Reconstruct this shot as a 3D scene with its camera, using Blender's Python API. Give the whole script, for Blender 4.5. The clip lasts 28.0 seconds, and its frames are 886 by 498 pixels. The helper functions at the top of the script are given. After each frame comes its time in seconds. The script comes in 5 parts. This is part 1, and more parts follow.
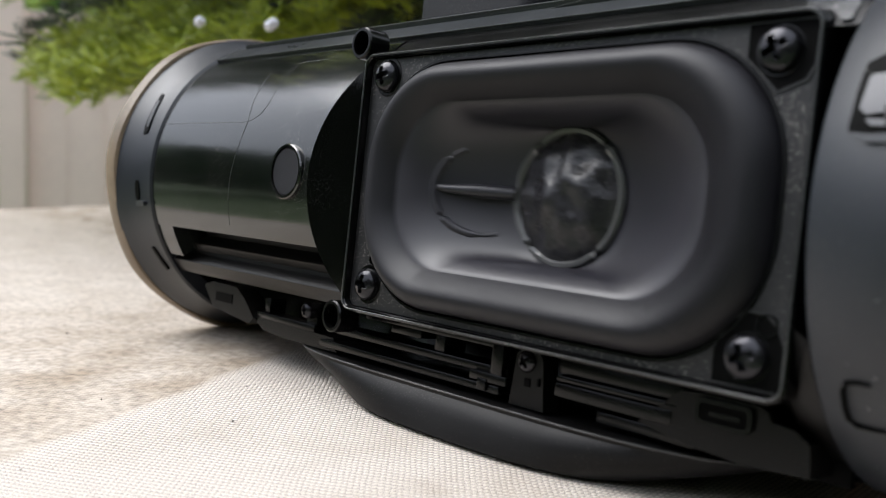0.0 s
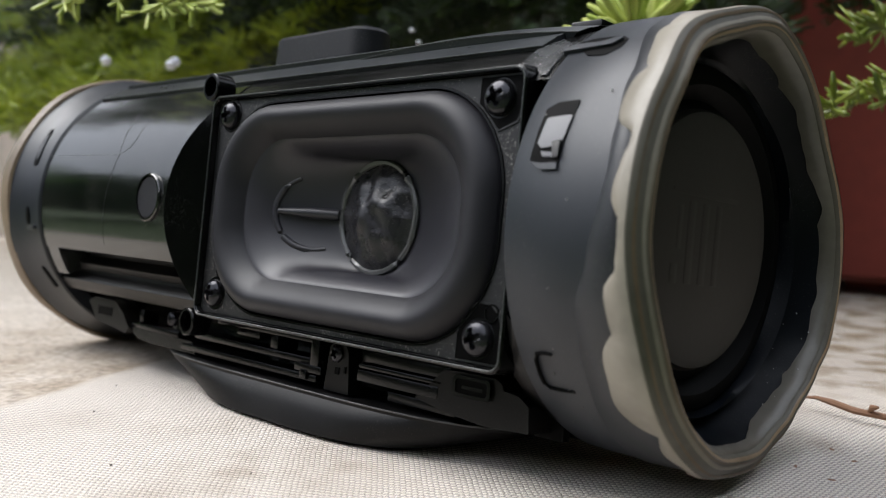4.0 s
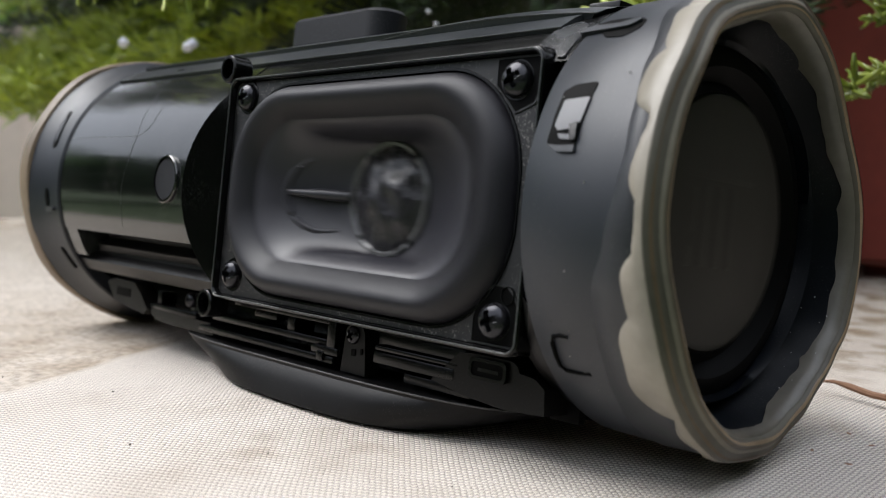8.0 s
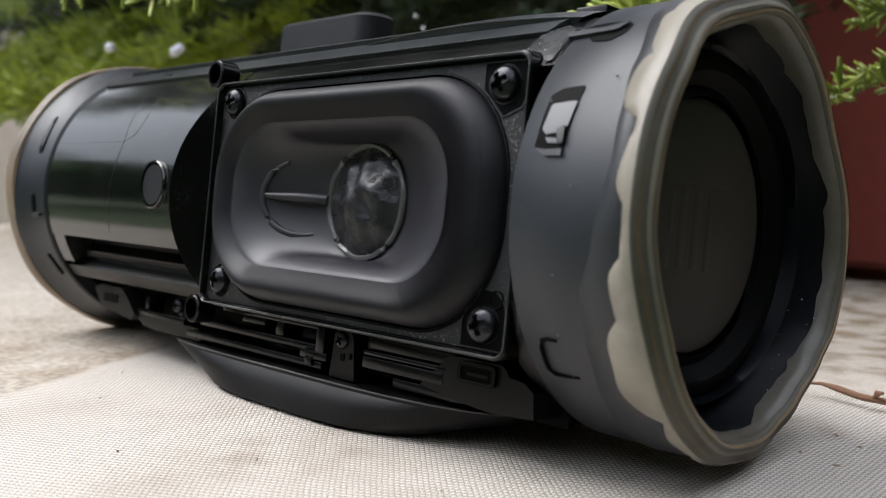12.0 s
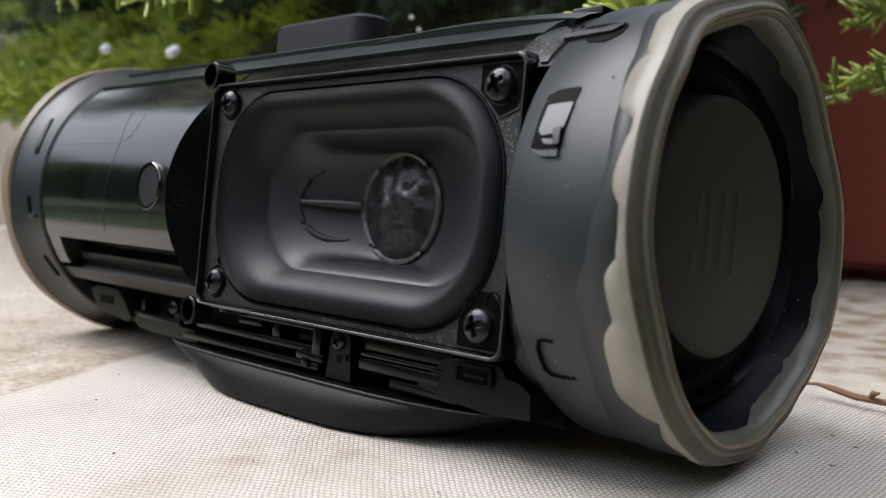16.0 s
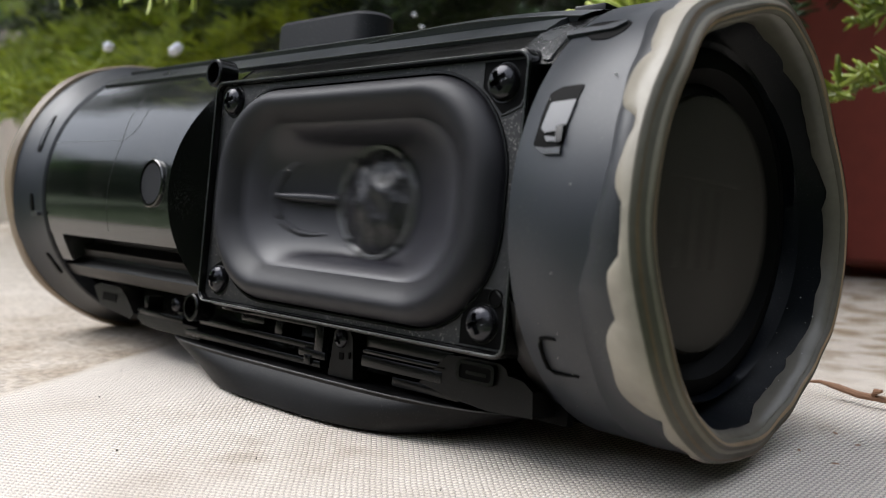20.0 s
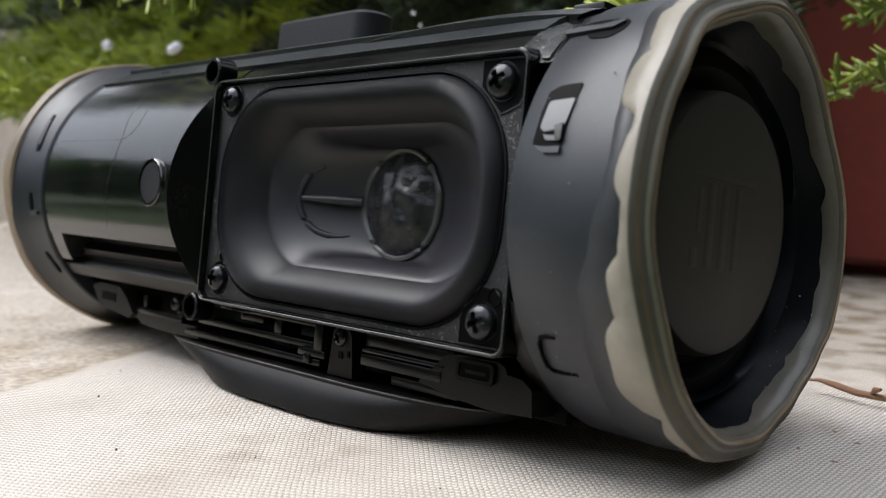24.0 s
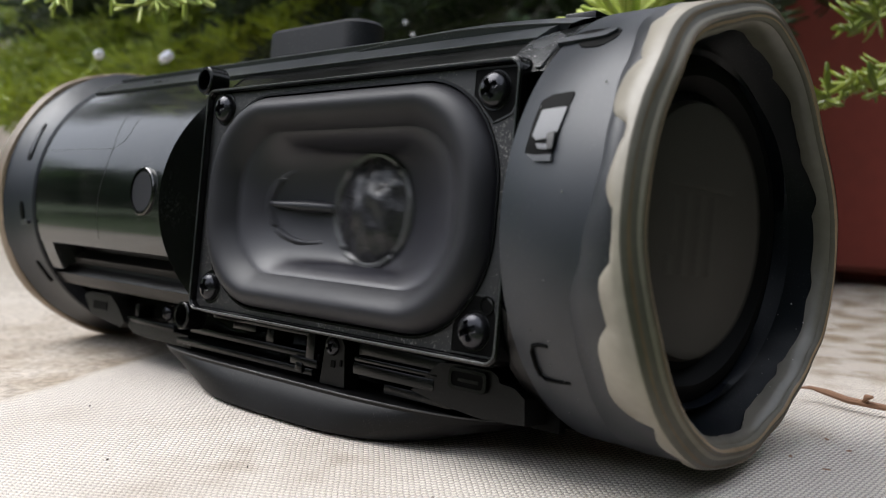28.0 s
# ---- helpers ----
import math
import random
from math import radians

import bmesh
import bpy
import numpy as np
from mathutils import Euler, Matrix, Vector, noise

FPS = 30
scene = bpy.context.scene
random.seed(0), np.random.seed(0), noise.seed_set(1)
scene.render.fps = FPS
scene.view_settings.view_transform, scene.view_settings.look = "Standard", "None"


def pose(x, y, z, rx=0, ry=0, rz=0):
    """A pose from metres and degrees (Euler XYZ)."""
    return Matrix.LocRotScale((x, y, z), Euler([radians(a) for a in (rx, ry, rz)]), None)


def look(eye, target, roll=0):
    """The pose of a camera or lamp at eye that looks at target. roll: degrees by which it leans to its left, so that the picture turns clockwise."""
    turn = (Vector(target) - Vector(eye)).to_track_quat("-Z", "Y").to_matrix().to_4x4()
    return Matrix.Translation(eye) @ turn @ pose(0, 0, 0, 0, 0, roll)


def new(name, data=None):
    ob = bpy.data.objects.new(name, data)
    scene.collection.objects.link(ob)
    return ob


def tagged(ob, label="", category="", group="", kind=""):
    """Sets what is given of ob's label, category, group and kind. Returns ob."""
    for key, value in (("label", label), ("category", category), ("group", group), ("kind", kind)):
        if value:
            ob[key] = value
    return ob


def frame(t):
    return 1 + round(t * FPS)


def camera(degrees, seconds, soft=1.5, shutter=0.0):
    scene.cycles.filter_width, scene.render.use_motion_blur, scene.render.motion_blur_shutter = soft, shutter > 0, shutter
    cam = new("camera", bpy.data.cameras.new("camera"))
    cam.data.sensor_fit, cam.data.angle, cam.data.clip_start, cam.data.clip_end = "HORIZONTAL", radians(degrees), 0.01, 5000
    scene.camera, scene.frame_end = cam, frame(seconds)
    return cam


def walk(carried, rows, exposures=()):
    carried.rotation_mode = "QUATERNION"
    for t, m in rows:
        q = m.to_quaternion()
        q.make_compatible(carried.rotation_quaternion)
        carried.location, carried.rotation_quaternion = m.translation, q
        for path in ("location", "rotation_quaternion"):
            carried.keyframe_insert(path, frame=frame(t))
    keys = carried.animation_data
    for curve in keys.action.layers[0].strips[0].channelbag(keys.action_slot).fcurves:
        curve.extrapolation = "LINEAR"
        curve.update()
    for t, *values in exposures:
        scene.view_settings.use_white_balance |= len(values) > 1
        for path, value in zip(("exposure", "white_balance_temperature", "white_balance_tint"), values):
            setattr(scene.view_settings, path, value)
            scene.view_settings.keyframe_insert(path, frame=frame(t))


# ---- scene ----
cam = camera(50.0, 28.0, soft=1.0, shutter=0.8)
cam.data.dof.use_dof = True
cam.data.dof.focus_distance = 0.205
cam.data.dof.aperture_fstop = 20.0

# seconds, eye x y z, yaw, pitch, roll
PATH = [
    (0, 0.1162, -0.1591, 0.0542, 48.10, -5.15, 1.59),
    (0.5, 0.1239, -0.1549, 0.0536, 49.80, -4.76, 1.87),
    (1, 0.1242, -0.1551, 0.0543, 49.86, -4.89, 1.66),
    (1.2, 0.1244, -0.1541, 0.0541, 48.48, -4.15, 2.25),
    (1.4, 0.1261, -0.1511, 0.0536, 46.02, -2.44, 1.55),
    (1.5, 0.1275, -0.1550, 0.0550, 44.79, -2.66, 1.65),
    (1.6, 0.1304, -0.1507, 0.0521, 45.61, -2.47, 1.96),
    (1.8, 0.1398, -0.1550, 0.0522, 44.99, -2.53, 2.24),
    (2, 0.1585, -0.1576, 0.0538, 44.99, -2.46, 1.67),
    (2.5, 0.1625, -0.1627, 0.0538, 44.90, -3.04, 1.44),
    (4.5, 0.1625, -0.1627, 0.0538, 45.21, -3.37, 1.17),
    (5, 0.1625, -0.1627, 0.0538, 45.43, -3.57, 1.14),
    (5.5, 0.1625, -0.1627, 0.0538, 45.54, -3.77, 1.16),
    (6, 0.1625, -0.1627, 0.0538, 45.75, -4.01, 1.11),
    (6.5, 0.1625, -0.1627, 0.0538, 45.88, -4.23, 1.14),
    (7, 0.1625, -0.1627, 0.0538, 45.97, -4.35, 1.24),
    (7.5, 0.1625, -0.1627, 0.0538, 46.01, -4.37, 1.33),
    (8, 0.1625, -0.1627, 0.0538, 46.03, -4.38, 1.34),
    (8.5, 0.1625, -0.1627, 0.0538, 46.02, -4.39, 1.25),
    (9, 0.1625, -0.1627, 0.0538, 45.94, -4.34, 1.21),
    (9.5, 0.1625, -0.1627, 0.0538, 45.80, -4.38, 1.15),
    (10, 0.1625, -0.1627, 0.0538, 45.72, -4.35, 1.09),
    (10.5, 0.1625, -0.1627, 0.0538, 45.60, -4.28, 1.11),
    (11, 0.1625, -0.1627, 0.0538, 45.51, -4.23, 1.15),
    (11.5, 0.1625, -0.1627, 0.0538, 45.40, -4.13, 1.19),
    (12, 0.1625, -0.1627, 0.0538, 45.34, -4.11, 1.13),
    (12.5, 0.1625, -0.1627, 0.0538, 45.28, -4.09, 1.10),
    (14.5, 0.1625, -0.1627, 0.0538, 45.12, -4.10, 1.06),
    (15, 0.1625, -0.1627, 0.0538, 45.15, -4.09, 1.14),
    (15.5, 0.1625, -0.1627, 0.0538, 45.12, -4.06, 1.12),
    (16, 0.1625, -0.1627, 0.0538, 45.12, -4.04, 1.06),
    (16.5, 0.1625, -0.1627, 0.0538, 45.18, -4.04, 1.12),
    (17, 0.1625, -0.1627, 0.0538, 45.24, -4.06, 1.09),
    (17.5, 0.1625, -0.1627, 0.0538, 45.28, -4.12, 1.11),
    (18, 0.1625, -0.1627, 0.0538, 45.27, -4.13, 1.09),
    (18.5, 0.1625, -0.1627, 0.0538, 45.28, -4.12, 1.14),
    (19, 0.1625, -0.1627, 0.0538, 45.28, -4.12, 1.10),
    (19.5, 0.1625, -0.1627, 0.0538, 45.28, -4.17, 1.05),
    (20, 0.1625, -0.1627, 0.0538, 45.27, -4.19, 1.07),
    (20.5, 0.1625, -0.1627, 0.0538, 45.28, -4.20, 1.01),
    (21, 0.1625, -0.1627, 0.0538, 45.25, -4.20, 0.98),
    (21.5, 0.1625, -0.1627, 0.0538, 45.23, -4.22, 0.98),
    (23.5, 0.1625, -0.1627, 0.0538, 45.21, -4.32, 1.06),
    (24, 0.1625, -0.1627, 0.0538, 45.22, -4.26, 1.02),
    (24.5, 0.1625, -0.1627, 0.0538, 45.22, -4.24, 0.99),
    (25, 0.1625, -0.1627, 0.0538, 45.06, -4.00, 1.00),
    (25.5, 0.1625, -0.1627, 0.0538, 45.05, -4.03, 0.99),
    (26, 0.1625, -0.1627, 0.0538, 44.97, -3.91, 1.11),
    (26.5, 0.1625, -0.1627, 0.0538, 44.89, -3.87, 1.02),
    (27, 0.1625, -0.1627, 0.0538, 44.83, -3.78, 1.02),
    (27.5, 0.1625, -0.1627, 0.0538, 44.80, -3.71, 1.08),
    (28, 0.1625, -0.1627, 0.0538, 44.77, -3.74, 0.96),
]


def view(x, y, z, yaw, pitch, roll):
    a, b = radians(yaw), radians(pitch)
    way = Vector((-math.sin(a) * math.cos(b), math.cos(a) * math.cos(b), math.sin(b)))
    return look((x, y, z), Vector((x, y, z)) + way, roll)


walk(cam, [(row[0], view(*row[1:])) for row in PATH], [(0.0, 0.17), (1.2, 0.17), (1.9, 0.0), (2.5, 0.05), (5.0, 0.10), (28.0, 0.10)])

# ------------------------------------------------------------------ light
world = bpy.data.worlds.new("overcast_sky")
scene.world = world
world.use_nodes = True
wn = world.node_tree.nodes
sky = wn.new("ShaderNodeTexSky")
sky.sky_type, sky.sun_disc = "NISHITA", False
sky.sun_elevation, sky.sun_rotation = radians(53), radians(300)
sky.air_density, sky.dust_density = 1.0, 4.0
wash = wn.new("ShaderNodeMixRGB")
wash.inputs[0].default_value = 0.8
# overcast: the zenith three times as bright as the horizon
up = wn.new("ShaderNodeTexCoord")
split = wn.new("ShaderNodeSeparateXYZ")
world.node_tree.links.new(up.outputs["Generated"], split.inputs[0])
height = wn.new("ShaderNodeMapRange")
world.node_tree.links.new(split.outputs["Z"], height.inputs["Value"])
height.inputs["To Min"].default_value, height.inputs["To Max"].default_value = 0.43, 1.29
cloud = wn.new("ShaderNodeMixRGB")
cloud.blend_type, cloud.inputs[0].default_value = "MULTIPLY", 1.0
cloud.inputs[1].default_value = (10.5, 11.1, 12.4, 1)
world.node_tree.links.new(height.outputs[0], cloud.inputs[2])
world.node_tree.links.new(cloud.outputs[0], wash.inputs[2])
world.node_tree.links.new(sky.outputs[0], wash.inputs[1])
world.node_tree.links.new(wash.outputs[0], wn["Background"].inputs[0])
wn["Background"].inputs[1].default_value = 0.165
sun_data = bpy.data.lights.new("sun", "SUN")
sun_data.energy, sun_data.angle, sun_data.color = 3.4, radians(44), (1.0, 0.98, 0.97)
sun = new("sun", sun_data)
sun.matrix_basis = look((-1.75, -1.0, 2.7), (0, 0, 0))


# ------------------------------------------------------------------ materials
def material(name, color, rough=0.5, metal=0.0, var=0.15, scale=40.0, fine=400.0, bump=0.1, spec=0.5, dust=0.0, depth=0.0005, coat=0.0):
    """A surface with variation at two scales, fine relief and, where asked, pale dust specks."""
    m = bpy.data.materials.new(name)
    m.use_nodes = True
    t, n = m.node_tree, m.node_tree.nodes
    p = n["Principled BSDF"]
    co = n.new("ShaderNodeTexCoord")
    big, small = n.new("ShaderNodeTexNoise"), n.new("ShaderNodeTexNoise")
    big.inputs["Scale"].default_value, big.inputs["Detail"].default_value = scale, 5
    small.inputs["Scale"].default_value, small.inputs["Detail"].default_value = fine, 3
    for k in (big, small):
        t.links.new(co.outputs["Object"], k.inputs["Vector"])
    add = n.new("ShaderNodeMath")
    add.operation = "MULTIPLY_ADD"
    t.links.new(small.outputs[0], add.inputs[0])
    add.inputs[1].default_value = 0.4
    t.links.new(big.outputs[0], add.inputs[2])
    ramp = n.new("ShaderNodeMapRange")
    ramp.inputs["From Min"].default_value, ramp.inputs["From Max"].default_value = 0.4, 1.0
    ramp.inputs["To Min"].default_value, ramp.inputs["To Max"].default_value = 1 - var, 1 + var
    t.links.new(add.outputs[0], ramp.inputs["Value"])
    mul = n.new("ShaderNodeMixRGB")
    mul.blend_type, mul.inputs[0].default_value = "MULTIPLY", 1.0
    mul.inputs[1].default_value = (*color, 1)
    t.links.new(ramp.outputs[0], mul.inputs[2])
    out = mul.outputs[0]
    rr = n.new("ShaderNodeMapRange")
    rr.inputs["From Min"].default_value, rr.inputs["From Max"].default_value = 0.3, 0.75
    rr.inputs["To Min"].default_value, rr.inputs["To Max"].default_value = max(0.02, rough - 0.06), min(1, rough + 0.06)
    t.links.new(big.outputs[0], rr.inputs["Value"])
    t.links.new(rr.outputs[0], p.inputs["Roughness"])
    if dust:
        d = n.new("ShaderNodeTexNoise")
        d.inputs["Scale"].default_value, d.inputs["Detail"].default_value = 2600, 2
        t.links.new(co.outputs["Object"], d.inputs["Vector"])
        area = n.new("ShaderNodeTexNoise")
        area.inputs["Scale"].default_value = 60
        t.links.new(co.outputs["Object"], area.inputs["Vector"])
        s = n.new("ShaderNodeMath")
        s.operation = "MULTIPLY_ADD"
        t.links.new(area.outputs[0], s.inputs[0])
        s.inputs[1].default_value = 0.35
        t.links.new(d.outputs[0], s.inputs[2])
        cut = n.new("ShaderNodeMapRange")
        cut.inputs["From Min"].default_value, cut.inputs["From Max"].default_value = 0.82, 0.865
        cut.inputs["To Max"].default_value = dust
        t.links.new(s.outputs[0], cut.inputs["Value"])
        mixd = n.new("ShaderNodeMixRGB")
        t.links.new(cut.outputs[0], mixd.inputs[0])
        t.links.new(out, mixd.inputs[1])
        mixd.inputs[2].default_value = (0.30, 0.28, 0.26, 1)
        out = mixd.outputs[0]
    t.links.new(out, p.inputs["Base Color"])
    p.inputs["Metallic"].default_value = metal
    p.inputs["Specular IOR Level"].default_value = spec
    p.inputs["Coat Weight"].default_value = coat
    if bump:
        b = n.new("ShaderNodeBump")
        b.inputs["Strength"].default_value, b.inputs["Distance"].default_value = bump, depth
        t.links.new(add.outputs[0], b.inputs["Height"])
        t.links.new(b.outputs[0], p.inputs["Normal"])
    return m


M_GLOSS = material("glossy_black_plastic", (0.0034, 0.0046, 0.0038), 0.16, var=0.2, bump=0.02, fine=900, scale=25, dust=0.2, spec=0.85)
M_SATIN = material("satin_black_plastic", (0.0016, 0.0017, 0.0018), 0.24, bump=0.06, fine=1500, dust=0.04, spec=0.27)
M_PLATE = material("textured_black_plastic", (0.0125, 0.0125, 0.0136), 0.42, bump=0.5, fine=2500, depth=0.0003, dust=0.55, spec=0.42)
M_RING = material("matt_grey_rubberised_plastic", (0.0115, 0.0145, 0.0205), 0.44, bump=0.05, fine=1500, dust=0.08, var=0.1, spec=0.55)
M_RUBBER = material("black_rubber", (0.0120, 0.0116, 0.0148), 0.5, bump=0.05, fine=1200, var=0.1, spec=0.32)
M_CONE = material("grey_cone_plastic", (0.0165, 0.0156, 0.0212), 0.44, bump=0.05, fine=900, var=0.1, spec=0.5)
M_CAP = material("glossy_dust_cap", (0.019, 0.018, 0.021), 0.29, bump=0.45, fine=900, scale=220, depth=0.0006, dust=0.3, spec=0.4)
M_SCREW = material("black_screw_steel", (0.030, 0.030, 0.034), 0.22, metal=0.7, bump=0.08, fine=1500)
# near-black that also stands for the shade inside holes and recesses
M_DARK = material("dark_plastic_and_hole_shade", (0.002, 0.002, 0.002), 0.5, bump=0.05, spec=0.04)
M_FOOT = material("dark_rubber_foot", (0.0044, 0.0043, 0.0045), 0.45, bump=0.08, fine=1800, dust=0.06, var=0.2, spec=0.18)
M_GLUE = material("beige_cured_glue", (0.26, 0.232, 0.190), 0.42, fine=500, var=0.25, scale=60, bump=0.04, spec=0.4)
M_LINING = material("blue_grey_lining", (0.0030, 0.0040, 0.0058), 0.42, bump=0.08, fine=300, dust=0.06, spec=0.1)
M_DISC = material("dark_disc_plastic", (0.026, 0.0235, 0.0195), 0.5, bump=0.06, fine=900, spec=0.12)
M_CATCH = material("grey_catch_plastic", (0.075, 0.075, 0.085), 0.4, bump=0.05)
M_DUST = material("pale_dust", (0.35, 0.34, 0.33), 0.8, bump=0)
M_SEAM = material("pale_mould_seam", (0.05, 0.054, 0.05), 0.3, bump=0)
M_LIP = material("olive_translucent_lip", (0.092, 0.084, 0.066), 0.5, bump=0.04, fine=500, var=0.25, spec=0.3)
M_STREAK = material("brown_glue_streak", (0.125, 0.090, 0.056), 0.5, fine=500, var=0.3, scale=60, bump=0.04, spec=0.3)
M_THIN = material("thin_grey_glue", (0.098, 0.088, 0.070), 0.4, fine=500, var=0.25, scale=60, bump=0.05)
M_RIDGE = material("pale_ridge_glue", (0.165, 0.148, 0.115), 0.5, fine=500, var=0.25, scale=60, bump=0.04, spec=0.3)
M_EDGE = material("worn_lit_plastic_edge", (0.036, 0.038, 0.038), 0.32, bump=0.1, fine=1500, dust=0.5)
M_WORN = material("scuffed_dusty_plastic", (0.030, 0.032, 0.034), 0.27, bump=0.15, fine=1200, spec=0.8, dust=0.9, var=0.5, scale=150)
M_AMBER = material("amber_glue_ridge", (0.24, 0.170, 0.105), 0.45, fine=500, var=0.3, scale=60, bump=0.04, spec=0.3)
M_TAN = material("tan_glue_lip", (0.215, 0.165, 0.115), 0.45, fine=500, var=0.3, scale=60, bump=0.05, spec=0.3)
M_SKIRT = material("translucent_grey_rubber_film", (0.0205, 0.0222, 0.0258), 0.42, bump=0.08, fine=300, var=0.2, spec=0.4, dust=0.1)
M_DECK = material("dusty_black_deck_plastic", (0.0270, 0.0300, 0.0330), 0.33, bump=0.06, fine=1500, dust=0.2, var=0.25, spec=0.5)
M_BLOCK = material("matt_black_rubber_block", (0.0110, 0.0115, 0.0140), 0.5, bump=0.06, fine=1500, spec=0.25, dust=0.1)
M_PANEL = material("dull_black_panel_plastic", (0.0036, 0.0034, 0.0033), 0.36, bump=0.06, fine=1500, dust=0.04, spec=0.22)
M_POT = material("terracotta_red_pot", (0.185, 0.028, 0.0175), 0.6, bump=0.2, fine=120, scale=8, var=0.25)
M_BARK = material("brown_twig_bark", (0.10, 0.055, 0.032), 0.8, bump=0.4, fine=700)
M_TWIG = material("dry_twig", (0.24, 0.125, 0.07), 0.75, bump=0.4, fine=900)
M_FENCE = material("beige_fence_boards", (0.82, 0.66, 0.575), 0.7, bump=0.1, fine=60, scale=4, var=0.1)
M_SOIL = material("dark_soil", (0.03, 0.022, 0.016), 0.95, bump=0.8, fine=150, scale=20, depth=0.004)


def leafy(name, a, b, rough=0.42):
    """Green that varies from piece to piece."""
    m = bpy.data.materials.new(name)
    m.use_nodes = True
    t, n = m.node_tree, m.node_tree.nodes
    geo, mix = n.new("ShaderNodeNewGeometry"), n.new("ShaderNodeMixRGB")
    mix.inputs[1].default_value, mix.inputs[2].default_value = (*a, 1), (*b, 1)
    t.links.new(geo.outputs["Random Per Island"], mix.inputs[0])
    p = n["Principled BSDF"]
    t.links.new(mix.outputs[0], p.inputs["Base Color"])
    p.inputs["Roughness"].default_value = rough
    p.inputs["Subsurface Weight"].default_value = 0.0
    return m


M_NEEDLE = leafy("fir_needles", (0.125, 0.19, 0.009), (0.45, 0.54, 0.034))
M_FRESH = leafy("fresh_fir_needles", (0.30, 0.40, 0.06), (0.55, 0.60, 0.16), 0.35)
# darkened copy of the needles: shade between boughs put into the colour
M_NEEDLE_SHADE = leafy("shaded_fir_needles", (0.005, 0.015, 0.003), (0.036, 0.068, 0.008))
M_SHOOT = leafy("green_shoot_needles", (0.095, 0.135, 0.010), (0.24, 0.285, 0.035), 0.35)
M_WHITE = material("white_sky_glint", (0.75, 0.75, 0.78), 0.5, bump=0)
M_GRASS = leafy("lawn_grass", (0.16, 0.33, 0.045), (0.27, 0.48, 0.08), 0.6)
M_HEDGE = leafy("hedge_leaves", (0.018, 0.045, 0.010), (0.05, 0.10, 0.02), 0.5)


def cloth_material():
    """Undyed woven canvas: threads over and under, brown stains, dirt, painted shade."""
    m = bpy.data.materials.new("undyed_canvas")
    m.use_nodes = True
    t, n = m.node_tree, m.node_tree.nodes
    p = n["Principled BSDF"]
    co = n.new("ShaderNodeTexCoord")
    turn = n.new("ShaderNodeMapping")
    turn.inputs["Rotation"].default_value = (0, 0, radians(-139))
    t.links.new(co.outputs["Object"], turn.inputs["Vector"])
    wob = n.new("ShaderNodeTexNoise")
    wob.inputs["Scale"].default_value = 120
    t.links.new(co.outputs["Object"], wob.inputs["Vector"])
    off = n.new("ShaderNodeVectorMath")
    off.operation = "MULTIPLY_ADD"
    t.links.new(wob.outputs["Color"], off.inputs[0])
    off.inputs[1].default_value = (0.0007, 0.0007, 0)
    t.links.new(turn.outputs[0], off.inputs[2])
    cut = n.new("ShaderNodeSeparateXYZ")
    t.links.new(off.outputs[0], cut.inputs[0])

    def calc(op, a, b=None, c=None):
        k = n.new("ShaderNodeMath")
        k.operation = op
        for i, v in enumerate((a, b, c)):
            if v is None:
                continue
            if isinstance(v, (int, float)):
                k.inputs[i].default_value = v
            else:
                t.links.new(v, k.inputs[i])
        return k.outputs[0]

    u = calc("MULTIPLY", cut.outputs["Y"], 1 / 0.00105)   # cords
    cord = calc("ABSOLUTE", calc("SINE", calc("MULTIPLY", u, math.pi)))
    odd = calc("MULTIPLY", calc("FLOOR", u), math.pi)
    along = calc("MULTIPLY_ADD", cut.outputs["X"], 2 * math.pi / 0.0015, odd)
    along = calc("MULTIPLY_ADD", u, 1.6, along)
    knot = calc("MULTIPLY_ADD", calc("SINE", along), 0.46, 0.54)
    fuzz = n.new("ShaderNodeTexNoise")
    fuzz.inputs["Scale"].default_value, fuzz.inputs["Detail"].default_value = 2600, 3
    t.links.new(co.outputs["Object"], fuzz.inputs["Vector"])
    weave = calc("MULTIPLY", calc("POWER", cord, 0.35), knot)
    weave = calc("MULTIPLY_ADD", fuzz.outputs[0], 0.22, weave)
    ramp = n.new("ShaderNodeValToRGB")
    ramp.color_ramp.elements[0].position, ramp.color_ramp.elements[0].color = 0.12, (0.27, 0.245, 0.22, 1)
    ramp.color_ramp.elements[1].position, ramp.color_ramp.elements[1].color = 0.62, (0.755, 0.684, 0.604, 1)
    t.links.new(weave, ramp.inputs[0])
    # damp brown patch on the part beyond the speaker's end, and smaller stains
    stain = n.new("ShaderNodeTexNoise")
    stain.inputs["Scale"].default_value, stain.inputs["Detail"].default_value = 6.0, 6
    stain.inputs["Roughness"].default_value = 0.6
    t.links.new(co.outputs["Object"], stain.inputs["Vector"])
    sep = n.new("ShaderNodeSeparateXYZ")
    t.links.new(co.outputs["Object"], sep.inputs[0])
    line = n.new("ShaderNodeMath")  # distance beyond the damp patch's border
    line.operation = "MULTIPLY_ADD"
    t.links.new(sep.outputs["X"], line.inputs[0])
    line.inputs[1].default_value = -1.0
    side = n.new("ShaderNodeMath")
    side.operation = "MULTIPLY_ADD"
    t.links.new(sep.outputs["Y"], side.inputs[0])
    side.inputs[1].default_value, side.inputs[2].default_value = -0.54, -0.114
    t.links.new(side.outputs[0], line.inputs[2])
    edge = n.new("ShaderNodeMath")
    edge.operation = "MULTIPLY_ADD"
    t.links.new(stain.outputs[0], edge.inputs[0])
    edge.inputs[1].default_value = 0.030
    t.links.new(line.outputs[0], edge.inputs[2])
